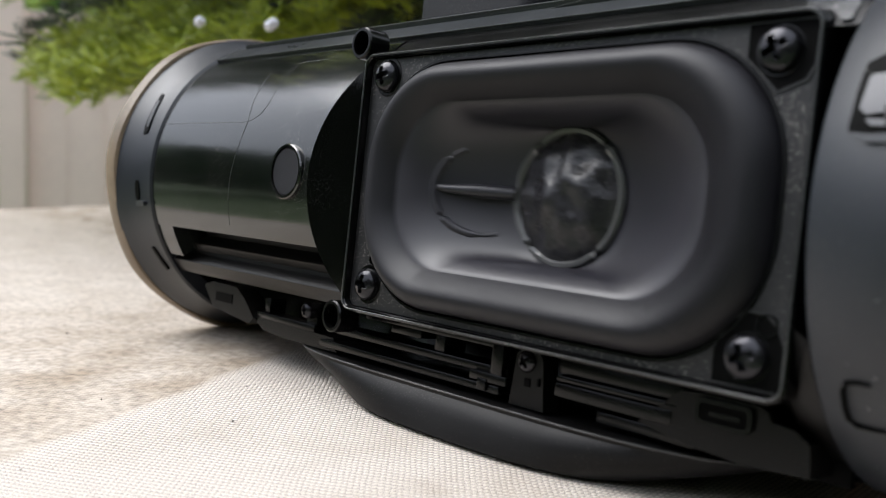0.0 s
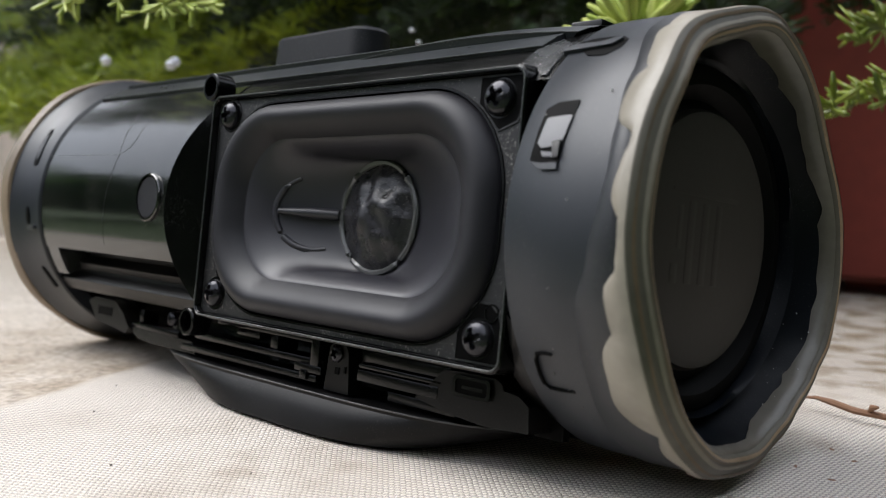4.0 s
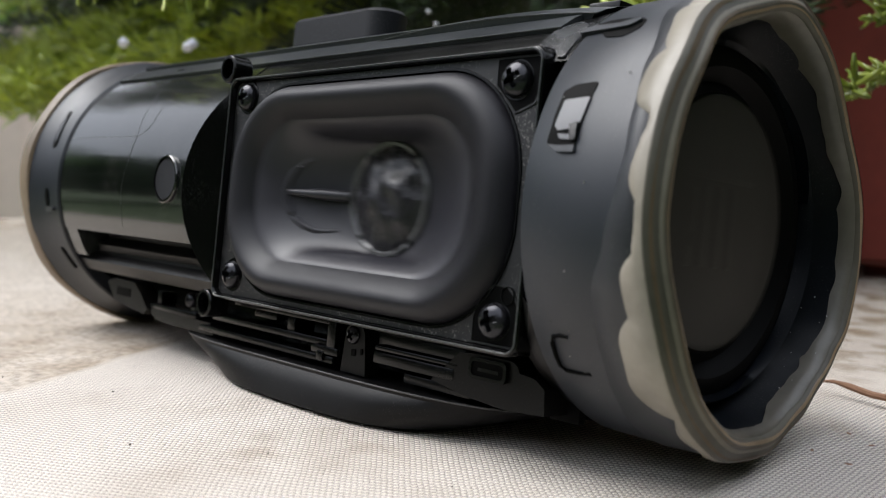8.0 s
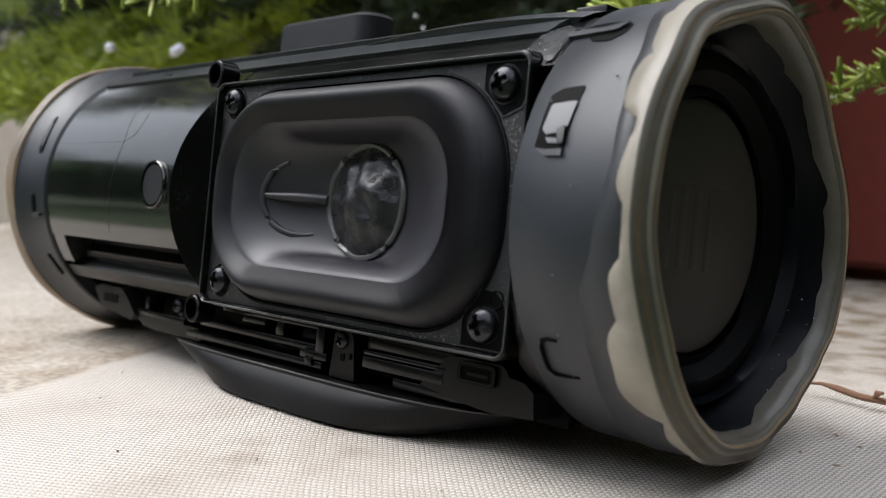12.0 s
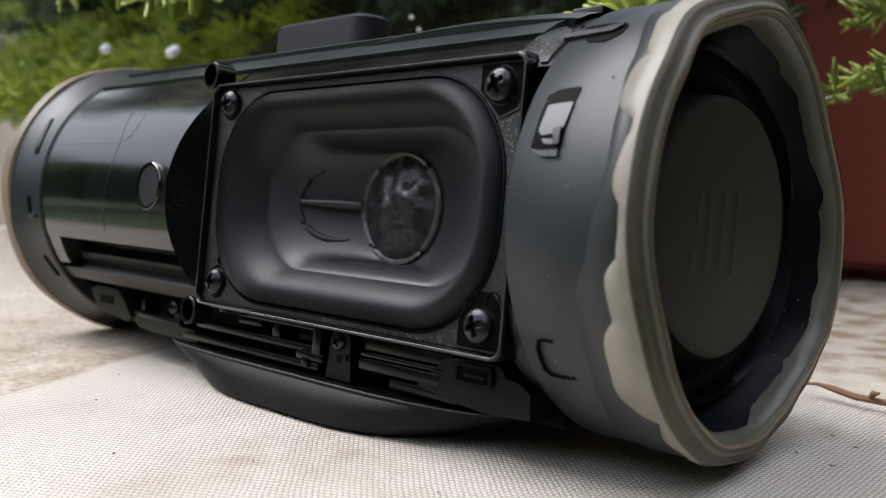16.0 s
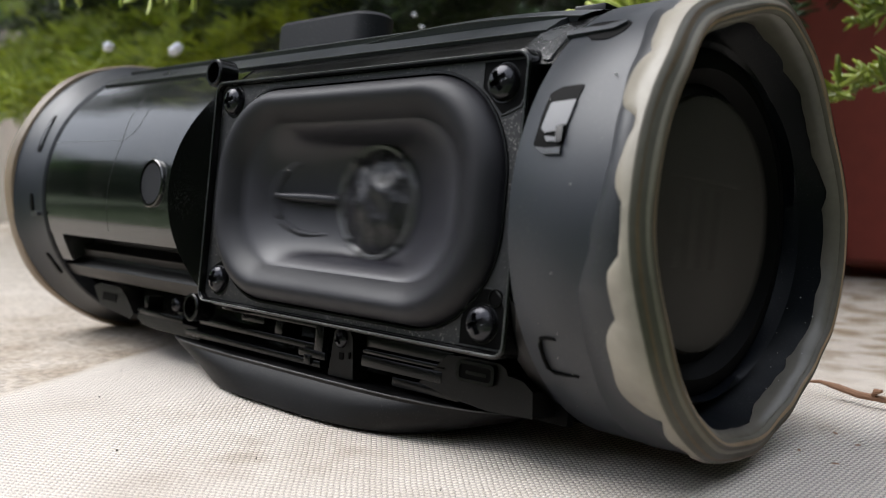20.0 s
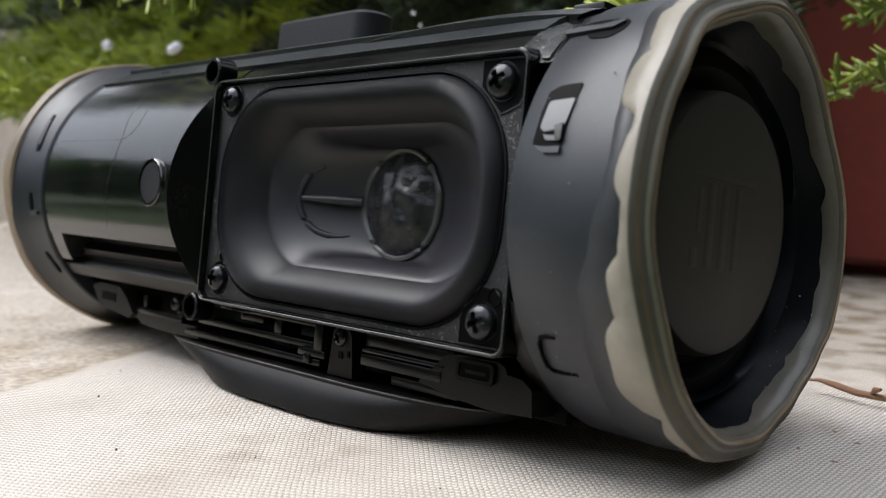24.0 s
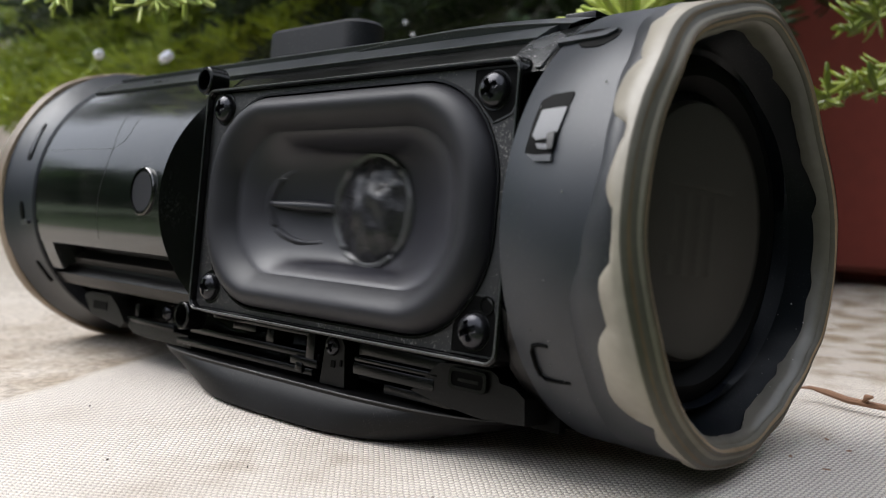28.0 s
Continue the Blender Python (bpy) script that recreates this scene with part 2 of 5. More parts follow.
    damp = n.new("ShaderNodeMapRange")
    damp.inputs["From Min"].default_value, damp.inputs["From Max"].default_value = 0.0150, 0.0195
    damp.inputs["To Max"].default_value = 0.85
    t.links.new(edge.outputs[0], damp.inputs["Value"])
    fade = n.new("ShaderNodeMapRange")
    fade.inputs["From Min"].default_value, fade.inputs["From Max"].default_value = 0.05, 0.16
    fade.inputs["To Min"].default_value, fade.inputs["To Max"].default_value = 1.0, 0.45
    t.links.new(edge.outputs[0], fade.inputs["Value"])
    wet = n.new("ShaderNodeMath")
    wet.operation = "MULTIPLY"
    t.links.new(damp.outputs[0], wet.inputs[0])
    t.links.new(fade.outputs[0], wet.inputs[1])
    blot = n.new("ShaderNodeMapRange")
    blot.inputs["From Min"].default_value, blot.inputs["From Max"].default_value = 0.55, 0.70
    blot.inputs["To Max"].default_value = 0.5
    t.links.new(stain.outputs[0], blot.inputs["Value"])
    both = n.new("ShaderNodeMath")
    both.operation = "MAXIMUM"
    t.links.new(wet.outputs[0], both.inputs[0])
    t.links.new(blot.outputs[0], both.inputs[1])
    patch = n.new("ShaderNodeTexNoise")
    patch.inputs["Scale"].default_value, patch.inputs["Detail"].default_value = 45, 9
    t.links.new(co.outputs["Object"], patch.inputs["Vector"])
    vary = n.new("ShaderNodeMath")
    vary.operation = "MULTIPLY"
    t.links.new(both.outputs[0], vary.inputs[0])
    vr = n.new("ShaderNodeMapRange")
    vr.inputs["From Min"].default_value, vr.inputs["From Max"].default_value = 0.3, 0.7
    vr.inputs["To Min"].default_value = 0.35
    t.links.new(patch.outputs[0], vr.inputs["Value"])
    t.links.new(vr.outputs[0], vary.inputs[1])
    # mottled stains towards the pot, its shade and the fir's painted in
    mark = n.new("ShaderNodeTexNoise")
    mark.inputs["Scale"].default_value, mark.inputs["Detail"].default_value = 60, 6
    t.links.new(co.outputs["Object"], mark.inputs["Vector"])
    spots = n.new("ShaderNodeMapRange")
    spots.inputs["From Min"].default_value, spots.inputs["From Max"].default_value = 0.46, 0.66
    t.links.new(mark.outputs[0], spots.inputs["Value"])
    pot_shade = n.new("ShaderNodeMapRange")
    pot_shade.inputs["From Min"].default_value, pot_shade.inputs["From Max"].default_value = 0.06, 0.15
    pot_shade.inputs["To Max"].default_value = 0.9
    t.links.new(sep.outputs["Y"], pot_shade.inputs["Value"])
    def spot(place, size, amount):
        """A small soft stain."""
        away = n.new("ShaderNodeVectorMath")
        away.operation = "DISTANCE"
        t.links.new(co.outputs["Object"], away.inputs[0])
        away.inputs[1].default_value = place
        near = n.new("ShaderNodeMapRange")
        near.inputs["From Min"].default_value, near.inputs["From Max"].default_value = size, size * 0.2
        near.inputs["To Max"].default_value = amount
        t.links.new(away.outputs["Value"], near.inputs["Value"])
        return calc("MULTIPLY", near.outputs[0], calc("ADD", spots.outputs[0], 0.25))

    marks = calc("MAXIMUM", vary.outputs[0], spot((0.015, -0.056, 0.0), 0.032, 0.45))
    marks = calc("MAXIMUM", marks, spot((0.045, 0.147, 0.0), 0.035, 0.9))
    marks = calc("MAXIMUM", marks, spot((0.068, 0.045, 0.0), 0.014, 0.6))
    marks = calc("MAXIMUM", marks, calc("MULTIPLY", calc("ADD", spots.outputs[0], 0.35), pot_shade.outputs[0]))
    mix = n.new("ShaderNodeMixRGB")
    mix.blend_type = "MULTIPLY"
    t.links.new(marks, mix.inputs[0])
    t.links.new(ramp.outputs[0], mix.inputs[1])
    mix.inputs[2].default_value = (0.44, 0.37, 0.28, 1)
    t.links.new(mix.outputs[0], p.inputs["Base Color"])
    p.inputs["Roughness"].default_value = 0.9
    p.inputs["Specular IOR Level"].default_value = 0.2
    b = n.new("ShaderNodeBump")
    b.inputs["Strength"].default_value, b.inputs["Distance"].default_value = 0.8, 0.0005
    # matted fibres hide the threads where the damp has been
    fibre = n.new("ShaderNodeTexNoise")
    fibre.inputs["Scale"].default_value, fibre.inputs["Detail"].default_value = 420, 6
    t.links.new(co.outputs["Object"], fibre.inputs["Vector"])
    felt = calc("MULTIPLY_ADD", fibre.outputs[0], 1.1, -0.12)
    keep = calc("SUBTRACT", 1.0, calc("MULTIPLY", damp.outputs[0], 0.95))
    weave = calc("ADD", calc("MULTIPLY", weave, keep), calc("MULTIPLY", felt, damp.outputs[0]))
    t.links.new(weave, ramp.inputs[0])
    t.links.new(weave, b.inputs["Height"])
    t.links.new(b.outputs[0], p.inputs["Normal"])
    return m


M_CLOTH = cloth_material()


# ------------------------------------------------------------------ mesh helpers
def mesh_of(name, bm, mat, smooth=True):
    me = bpy.data.meshes.new(name)
    bm.normal_update()
    bm.to_mesh(me)
    bm.free()
    for m in mat if isinstance(mat, (list, tuple)) else (mat,):
        me.materials.append(m)
    if smooth:
        me.shade_auto(radians(38)) if hasattr(me, "shade_auto") else me.shade_smooth()
    return me


def sharp_by_angle(bm, angle=38):
    for e in bm.edges:
        e.smooth = len(e.link_faces) != 2 or e.calc_face_angle(0) < radians(angle)
    for f in bm.faces:
        f.smooth = True


def part(name, bm, mat, parent=None, label="", angle=38):
    bm.normal_update()
    sharp_by_angle(bm, angle)
    ob = new(name, mesh_of(name, bm, mat, False))
    if parent is not None:
        ob.parent = parent
    if label:
        tagged(ob, label)
    return ob


def loft(bm, loops, closed=True, cap0=False, cap1=False, mat=0):
    rows = [[bm.verts.new(v) for v in loop] for loop in loops]
    n = len(rows[0])
    for a, b in zip(rows, rows[1:]):
        for i in range(n if closed else n - 1):
            j = (i + 1) % n
            bm.faces.new((a[i], a[j], b[j], b[i])).material_index = mat
    if cap0:
        bm.faces.new(rows[0][::-1]).material_index = mat
    if cap1:
        bm.faces.new(rows[-1]).material_index = mat
    bmesh.ops.recalc_face_normals(bm, faces=bm.faces)
    return rows


def around(x, r, n=96, a0=0.0, a1=360.0, f=None):
    """A loop round the speaker's long axis; 0 degrees is the front, 90 the top."""
    full = abs(a1 - a0) >= 360
    out = []
    for i in range(n):
        a = radians(a0 + (a1 - a0) * i / (n if full else n - 1))
        k = r if f is None else r + f(math.degrees(a))
        out.append(Vector((x, -k * math.cos(a), k * math.sin(a))))
    return out


def lathe(bm, profile, n=96, a0=0.0, a1=360.0, f=None, mat=0):
    full = abs(a1 - a0) >= 360
    return loft(bm, [around(x, r, n, a0, a1, f) for x, r in profile], full, mat=mat)


def box(bm, x0, x1, y0, y1, z0, z1, bevel=0.0, m=None, mat=0):
    made = bmesh.ops.create_cube(bm, size=1.0, matrix=Matrix.Translation(((x0 + x1) / 2, (y0 + y1) / 2, (z0 + z1) / 2)) @ Matrix.Diagonal((x1 - x0, y1 - y0, z1 - z0, 1)))
    vs = made["verts"]
    if m is not None:
        bmesh.ops.transform(bm, matrix=m, verts=vs)
    es = list({e for v in vs for e in v.link_edges})
    for f in {f for v in vs for f in v.link_faces}:
        f.material_index = mat
    if bevel:
        bmesh.ops.bevel(bm, geom=es, offset=bevel, segments=2, affect="EDGES", profile=0.6, material=-1)


def rounded(a, b, r, y, n=14, cx=0.0, cz=0.0):
    """A rounded rectangle of half sizes a and b in the plane of the driver plate, at depth y."""
    r = min(r, a, b)
    out = []
    for k, (sx, sz) in enumerate(((1, 1), (-1, 1), (-1, -1), (1, -1))):
        for i in range(n):
            t = radians(90 * k + 90 * i / (n - 1))
            out.append(Vector((cx + sx * (a - r) + r * math.cos(t), y, cz + sz * (b - r) + r * math.sin(t))))
    return out


def disc_y(bm, x, z, y0, y1, r, n=24, bevel=0.0, mat=0, hole=0.0):
    ring = lambda rr, y: [Vector((x + rr * math.cos(2 * math.pi * i / n), y, z + rr * math.sin(2 * math.pi * i / n))) for i in range(n)]
    loops = [ring(r, y1), ring(r, y0 + bevel)] + ([ring(r - bevel, y0)] if bevel else [])
    if hole:
        loops += [ring(hole, y0), ring(hole, y1)]
    loft(bm, loops, cap0=not hole, cap1=not hole, mat=mat)


def tube(bm, pts, radii, n=8, cap=True):
    loops = []
    for i, p in enumerate(pts):
        d = (pts[min(i + 1, len(pts) - 1)] - pts[max(i - 1, 0)]).normalized()
        s = d.orthogonal().normalized()
        q = d.cross(s)
        loops.append([p + radii[i] * (s * math.cos(2 * math.pi * k / n) + q * math.sin(2 * math.pi * k / n)) for k in range(n)])
    loft(bm, loops, cap0=cap, cap1=cap)


# ------------------------------------------------------------------ ground and surroundings
H_AXIS, TILT = 0.046, -6.0
bm = bmesh.new()
n_x, n_y = 90, 90
grid = []
for j in range(n_y + 1):
    row = []
    for i in range(n_x + 1):
        x = -0.95 + 1.27 * i / n_x
        front = max(-0.132, x - 0.148)  # unseen ledge front, ended just before the speaker to cut bounce light
        y = front + (1.35 - front) * (j / n_y) ** 1.5
        x = max(x, -0.82 - 0.30 * (y - 0.1))
        far = max(0.0, math.hypot(x + 0.03, y) - 0.19)
        z = 0.0035 * min(1, far * 6) * (noise.noise(Vector((x * 9, y * 9, 0))) + 0.5 * noise.noise(Vector((x * 21, y * 21, 3))))
        row.append(bm.verts.new((x, y, z - 0.0004)))
    grid.append(row)
for j in range(n_y):
    for i in range(n_x):
        bm.faces.new((grid[j][i], grid[j][i + 1], grid[j + 1][i + 1], grid[j + 1][i]))
rim = [grid[0][i] for i in range(n_x + 1)] + [grid[j][n_x] for j in range(1, n_y + 1)] + [grid[n_y][i] for i in range(n_x - 1, -1, -1)] + [grid[j][0] for j in range(n_y - 1, 0, -1)]
low = [bm.verts.new(v.co + Vector((0, 0, -0.05))) for v in rim]
for i in range(len(rim)):
    j = (i + 1) % len(rim)
    bm.faces.new((rim[i], low[i], low[j], rim[j]))
cloth = tagged(part("tablecloth", bm, M_CLOTH), "undyed woven canvas cloth with brown stains under the speaker", "cloth")

bm = bmesh.new()
plan = ((-1.0, -0.122), (0.022, -0.122), (0.31, 0.170), (0.31, 1.33), (-1.0, 1.33))
loft(bm, [[Vector((x, y, z)) for x, y in plan] for z in (-0.70, -0.012)], cap0=True, cap1=True)
tagged(part("low_wall", bm, material("grey_concrete", (0.32, 0.30, 0.28), 0.85, bump=0.3, fine=150, scale=9)), "grey concrete ledge beneath the canvas cloth", "ledge", kind="structure")

bm = bmesh.new()
vs = [bm.verts.new(v) for v in ((-300, -300, -0.7), (300, -300, -0.7), (300, 300, -0.7), (-300, 300, -0.7))]
bm.faces.new(vs)
tagged(part("ground", bm, material("lawn", (0.050, 0.078, 0.026), 0.9, var=0.4, scale=1.5, fine=25, bump=0.6, depth=0.03)), "green mown lawn reaching to the horizon", "lawn", kind="structure")


def fence():
    root = tagged(new("garden_fence"), "beige painted board fence with square posts", "fence")
    root.matrix_basis = pose(-3.70, 1.04, -0.7, 0, 0, 72)
    bm = bmesh.new()
    box(bm, -0.05, 0.05, -0.05, 0.05, 0, 1.40, 0.006)
    post = part("post", bm, M_FENCE, root)
    post.location = (0, 0, 0)
    for k in range(1, 4):
        p2 = new("post", post.data)
        p2.parent, p2.location = root, (1.9 * k, 0, 0)
    bm = bmesh.new()
    box(bm, -0.0714, 0.0714, -0.012, 0.012, 0.04, 1.28, 0.004)
    me = None
    for k in range(40):
        if me is None:
            b0 = part("board", bm, M_FENCE, root)
            me = b0.data
        else:
            b0 = new("board", me)
            b0.parent = root
        b0.location = (0.125 + 0.143 * k, 0.03 + 0.006 * (k % 2), 0)
    for z in (0.12, 1.24):
        bm = bmesh.new()
        box(bm, 0.05, 5.75, -0.012, 0.012, z - 0.05, z + 0.05, 0.004)
        part("rail", bm, M_FENCE, root)
    return root


fence()


def leaf_mass(name, label, category, center, size, count, leaf, mat, seed, kind="stuff"):
    """Many small leaves in an uneven cloud."""
    rnd = random.Random(seed)
    verts, faces = [], []
    blobs = [(Vector([c + s * rnd.uniform(-0.8, 0.8) for c, s in zip(center, size)]), rnd.uniform(0.25, 0.5)) for _ in range(26)]
    for _ in range(count):
        c, r = rnd.choice(blobs)
        d = Vector((rnd.gauss(0, 1), rnd.gauss(0, 1), rnd.gauss(0, 1))).normalized() * r * rnd.uniform(0.5, 1)
        p = c + Vector((d.x * size[0], d.y * size[1], d.z * size[2]))
        u = Vector((rnd.gauss(0, 1), rnd.gauss(0, 1), rnd.gauss(0, 1))).normalized()
        w = u.orthogonal().normalized()
        a = leaf * rnd.uniform(0.6, 1.4)
        k = len(verts)
        verts += [p - u * a, p + w * a * 0.45, p + u * a, p - w * a * 0.45]
        faces += [(k, k + 1, k + 2), (k, k + 2, k + 3)]
    me = bpy.data.meshes.new(name)
    me.from_pydata(verts, [], faces)
    me.materials.append(mat)
    return tagged(new(name, me), label, category, kind=kind)


# greenery closing the garden round the terrace; unseen parts added to block sky
for k, (name, label, c, size, count, leaf, mat) in enumerate((
        ("hedge", "tall dark green hedge across the lawn", (5.0, -10.0, 2.3), (10, 2.0, 3.4), 22000, 0.30, M_HEDGE),
        ("hedge", "green hedge beside the lawn", (-11.0, -10.0, 1.0), (2.0, 8.5, 2.0), 16000, 0.24, M_HEDGE),
        ("trees", "leafy trees behind the beige fence", (-10.5, 7.0, 3.2), (2.5, 5.0, 4.4), 20000, 0.28, M_HEDGE),
        ("hedge", "tall dark green hedge, unseen, added to darken the right side", (5.0, 1.0, 2.2), (1.2, 7.0, 3.6), 24000, 0.26, M_HEDGE),
        ("shrubs", "bright green shrubs behind the beige fence", (-8.5, 3.5, 0.5), (2.0, 6.0, 1.6), 16000, 0.12, M_GRASS),
        ("trees", "tall green trees far behind the fence", (-10.0, 14.0, 3.6), (9.0, 3.0, 4.8), 20000, 0.32, M_HEDGE),
        ("trees", "tall green trees behind the potted fir, unseen, added to block sky", (5.0, 12.0, 3.4), (8.0, 2.5, 4.6), 20000, 0.32, M_HEDGE))):
    leaf_mass(name, label, name, c, size, count, leaf, mat, 3 + k)


# ------------------------------------------------------------------ the speaker (its axis along x, the driver plate towards -y)
R = 0.0418
speaker = tagged(new("bluetooth_speaker"), "dismantled black cylindrical portable speaker with an exposed oval woofer, on canvas", "speaker")
speaker.matrix_basis = pose(0, 0, H_AXIS, TILT, 0, 0)
Y_PLATE = -0.0336


def section(angles_r, x0, x1, bm, end0=None, end1=None):
    a = [Vector((end0(t, r) if end0 else x0, -r * math.cos(radians(t)), r * math.sin(radians(t)))) for t, r in angles_r]
    b = [Vector((end1(t, r) if end1 else x1, v.y, v.z)) for v, (t, r) in zip(a, angles_r)]
    return loft(bm, [a, b])


def span(a0, a1, r, step=4.0):
    n = max(2, int(abs(a1 - a0) / step) + 1)
    return [(a0 + (a1 - a0) * i / (n - 1), r) for i in range(n)]


def cut_end(t, r):
    y = r * math.cos(radians(t))
    t = (t + 180) % 360 - 180
    return -0.0545 - max(0.0, y - 0.034) * 0.72 if abs(t) < 37 else -0.050


def body():
    # left half: full tube with a groove below the front
    prof = span(-21.4, 56, R) + span(57, 123, R - 0.0004) + span(124, 284, R) + span(285, 315, R - 0.010) + [(316.5, R - 0.010)]
    prof += [(317.0, R - 0.0008), (319.0, R - 0.0006)] + span(320, 323.2, R - 0.0006, 2) + [(323.6, R - 0.0010), (324.0, R - 0.0040)] + span(325, 328.4, R - 0.0046, 3) + [(328.8, R - 0.0050), (329.2, R - 0.0085)] + span(330, 337.4, R - 0.0085, 3) + [(337.8, R - 0.0075), (338.2, R - 0.0006)]
    bm = bmesh.new()
    section(prof, -0.1375, -0.05, bm, None, cut_end)
    for f in bm.faces:  # the groove and the strip below it are dull
        c = f.calc_center_median()
        f.material_index = int(-46 < math.degrees(math.atan2(c.z, -c.y)) < -21.5)
    part("housing", bm, [M_GLOSS, M_PANEL], speaker, "glossy black plastic tube with faint mould seams")
    # stop at the groove's far end
    bm = bmesh.new()
    loft(bm, [around(-0.1378, R - 0.0002, 10, -34.0, -19.6), around(-0.1285, R - 0.0002, 10, -34.0, -19.6), around(-0.1270, R - 0.0085, 10, -34.0, -19.6)], False)
    part("groove_end", bm, M_GLOSS, speaker)
    # flat end of the tube beside the plate
    bm = bmesh.new()
    arc, chord = [], []
    for t in range(-36, 37, 3):
        arc.append(Vector((cut_end(t, R), -R * math.cos(radians(t)), R * math.sin(radians(t)))))
        chord.append(Vector((-0.0538, -0.0338, R * math.sin(radians(t)))))
    loft(bm, [arc, chord, [v + Vector((0, 0.006, 0)) for v in chord]], False)
    part("cut_face", bm, M_SATIN, speaker, "dusty flat black end face")
    # right half: flat front behind the plate, open recess below
    prof = [(37.5, R - 0.0002)] + span(38, 56, R - 0.0002) + span(57, 123, R - 0.0004) + span(124, 285, R) + span(286, 320, R - 0.011) + [(323, 0.0375)]
    bm = bmesh.new()
    loft(bm, [[Vector((x, -r * math.cos(radians(t)), r * math.sin(radians(t)))) for t, r in prof] for x in (-0.051, 0.0575)], False)
    part("chassis", bm, M_SATIN, speaker)
    # mould seams on the tube
    for path in (((-0.1374, 18.1), (-0.1150, 18.1), (-0.0935, 18.0), (-0.0900, 18.8), (-0.0872, 21.0), (-0.0859, 24.2), (-0.0860, 31.0), (-0.0866, 40.0), (-0.0860, 43.6), (-0.0830, 44.3), (-0.0720, 44.5)), ((-0.0957, 39.5), (-0.0950, 33.0), (-0.0941, 27.3), (-0.0917, 18.0), (-0.0924, 8.9), (-0.0939, 0.0), (-0.0950, -10.0), (-0.0955, -19.5))):
        pts = []
        for (xa, ta), (xb, tb) in zip(path, path[1:]):
            for k in range(6):
                a = radians(ta + (tb - ta) * k / 6)
                pts.append(Vector((xa + (xb - xa) * k / 6, -(R + 0.00002) * math.cos(a), (R + 0.00002) * math.sin(a))))
        bm = bmesh.new()
        tube(bm, pts, [0.00005] * len(pts), 5)
        part("seam", bm, M_SEAM, speaker)


body()


def button():
    """Round rubber plug on the tube."""
    bm = bmesh.new()
    disc_y(bm, -0.0687, 0.0010, -0.0424, -0.036, 0.0064, 32, 0.0003, hole=0.0056)
    part("plug_rim", bm, M_GLOSS, speaker)
    bm = bmesh.new()
    disc_y(bm, -0.0687, 0.0010, -0.0421, -0.036, 0.0056, 32, 0.0004)
    part("plug", bm, M_RUBBER, speaker, "round dark grey rubber plug")


button()


def top_deck():
    # long raised deck with two ledges
    for name, r, a0, a1, x0, x1 in (("ledge", R + 0.0006, 52.6, 123, -0.1372, 0.0470), ("deck", R + 0.0016, 64.5, 114, -0.134, 0.0300)):
        bm = bmesh.new()
        n = 12
        outer0, outer1 = around(x0, r, n, a0, a1), around(x1, r, n, a0, a1)
        inner0, inner1 = around(x0, R - 0.003, n, a0, a1), around(x1, R - 0.003, n, a0, a1)
        loft(bm, [inner0, outer0, outer1, inner1], False)
        loft(bm, [[inner0[0], inner1[0]], [outer0[0], outer1[0]]], False)
        part(name, bm, M_DECK, speaker)
    # worn edges, paled further to carry the highlight along them
    for r, a, x0, x1, w in ((R + 0.0006, 52.6, -0.1370, 0.0462, 0.00016), (R + 0.0016, 64.5, -0.1335, 0.0290, 0.00016)):
        bm = bmesh.new()
        tube(bm, [Vector((x0 + (x1 - x0) * i / 30, -r * math.cos(radians(a)), r * math.sin(radians(a)))) for i in range(31)], [w * (0.8 + 0.5 * noise.noise(Vector((i * 0.7, r * 900, 0)))) for i in range(31)], 6)
        part("worn_lit_edge", bm, M_EDGE, speaker)
    # rubber control block
    bm = bmesh.new()
    loops = []
    for z, k in ((0.040, 0.0), (0.0514, 0.0), (0.0524, 0.0010), (0.0527, 0.0030)):
        loops.append([Vector((v.x, v.z, z)) for v in rounded(0.0216 - k, 0.0064 - k, 0.0062 - k, 0, 10, -0.0542, 0.0019)])
    loft(bm, loops, cap0=True, cap1=True)
    part("control_block", bm, M_BLOCK, speaker, "dark grey rounded rubber control block")
    # low arched cover and catches
    bm = bmesh.new()
    loops = []
    for i in range(17):
        u = i / 16
        loops.append(around(-0.014 + 0.064 * u, R + 0.0005 + 0.0016 * math.sin(math.pi * u) ** 0.8, 12, 62.5, 118))
    loft(bm, loops, False)
    loft(bm, [[l[0] for l in loops], [l[0] * 0.94 for l in loops]], False)
    part("cover", bm, M_DECK, speaker)
    # same pale bead for the highlight along the arched cover
    bm = bmesh.new()
    tube(bm, [l[0] for l in loops], [0.00014 + 0.00008 * noise.noise(Vector((i, 3, 0))) for i in range(17)], 6)
    part("worn_lit_edge", bm, M_EDGE, speaker)
    for x0, x1, z in ((0.0303, 0.0405, 0.0417), (0.0415, 0.0492, 0.0424)):
        bm = bmesh.new()
        box(bm, x0, x1, -0.0110, 0.004, 0.038, z, 0.0004)
        part("catch", bm, M_SATIN, speaker)


top_deck()


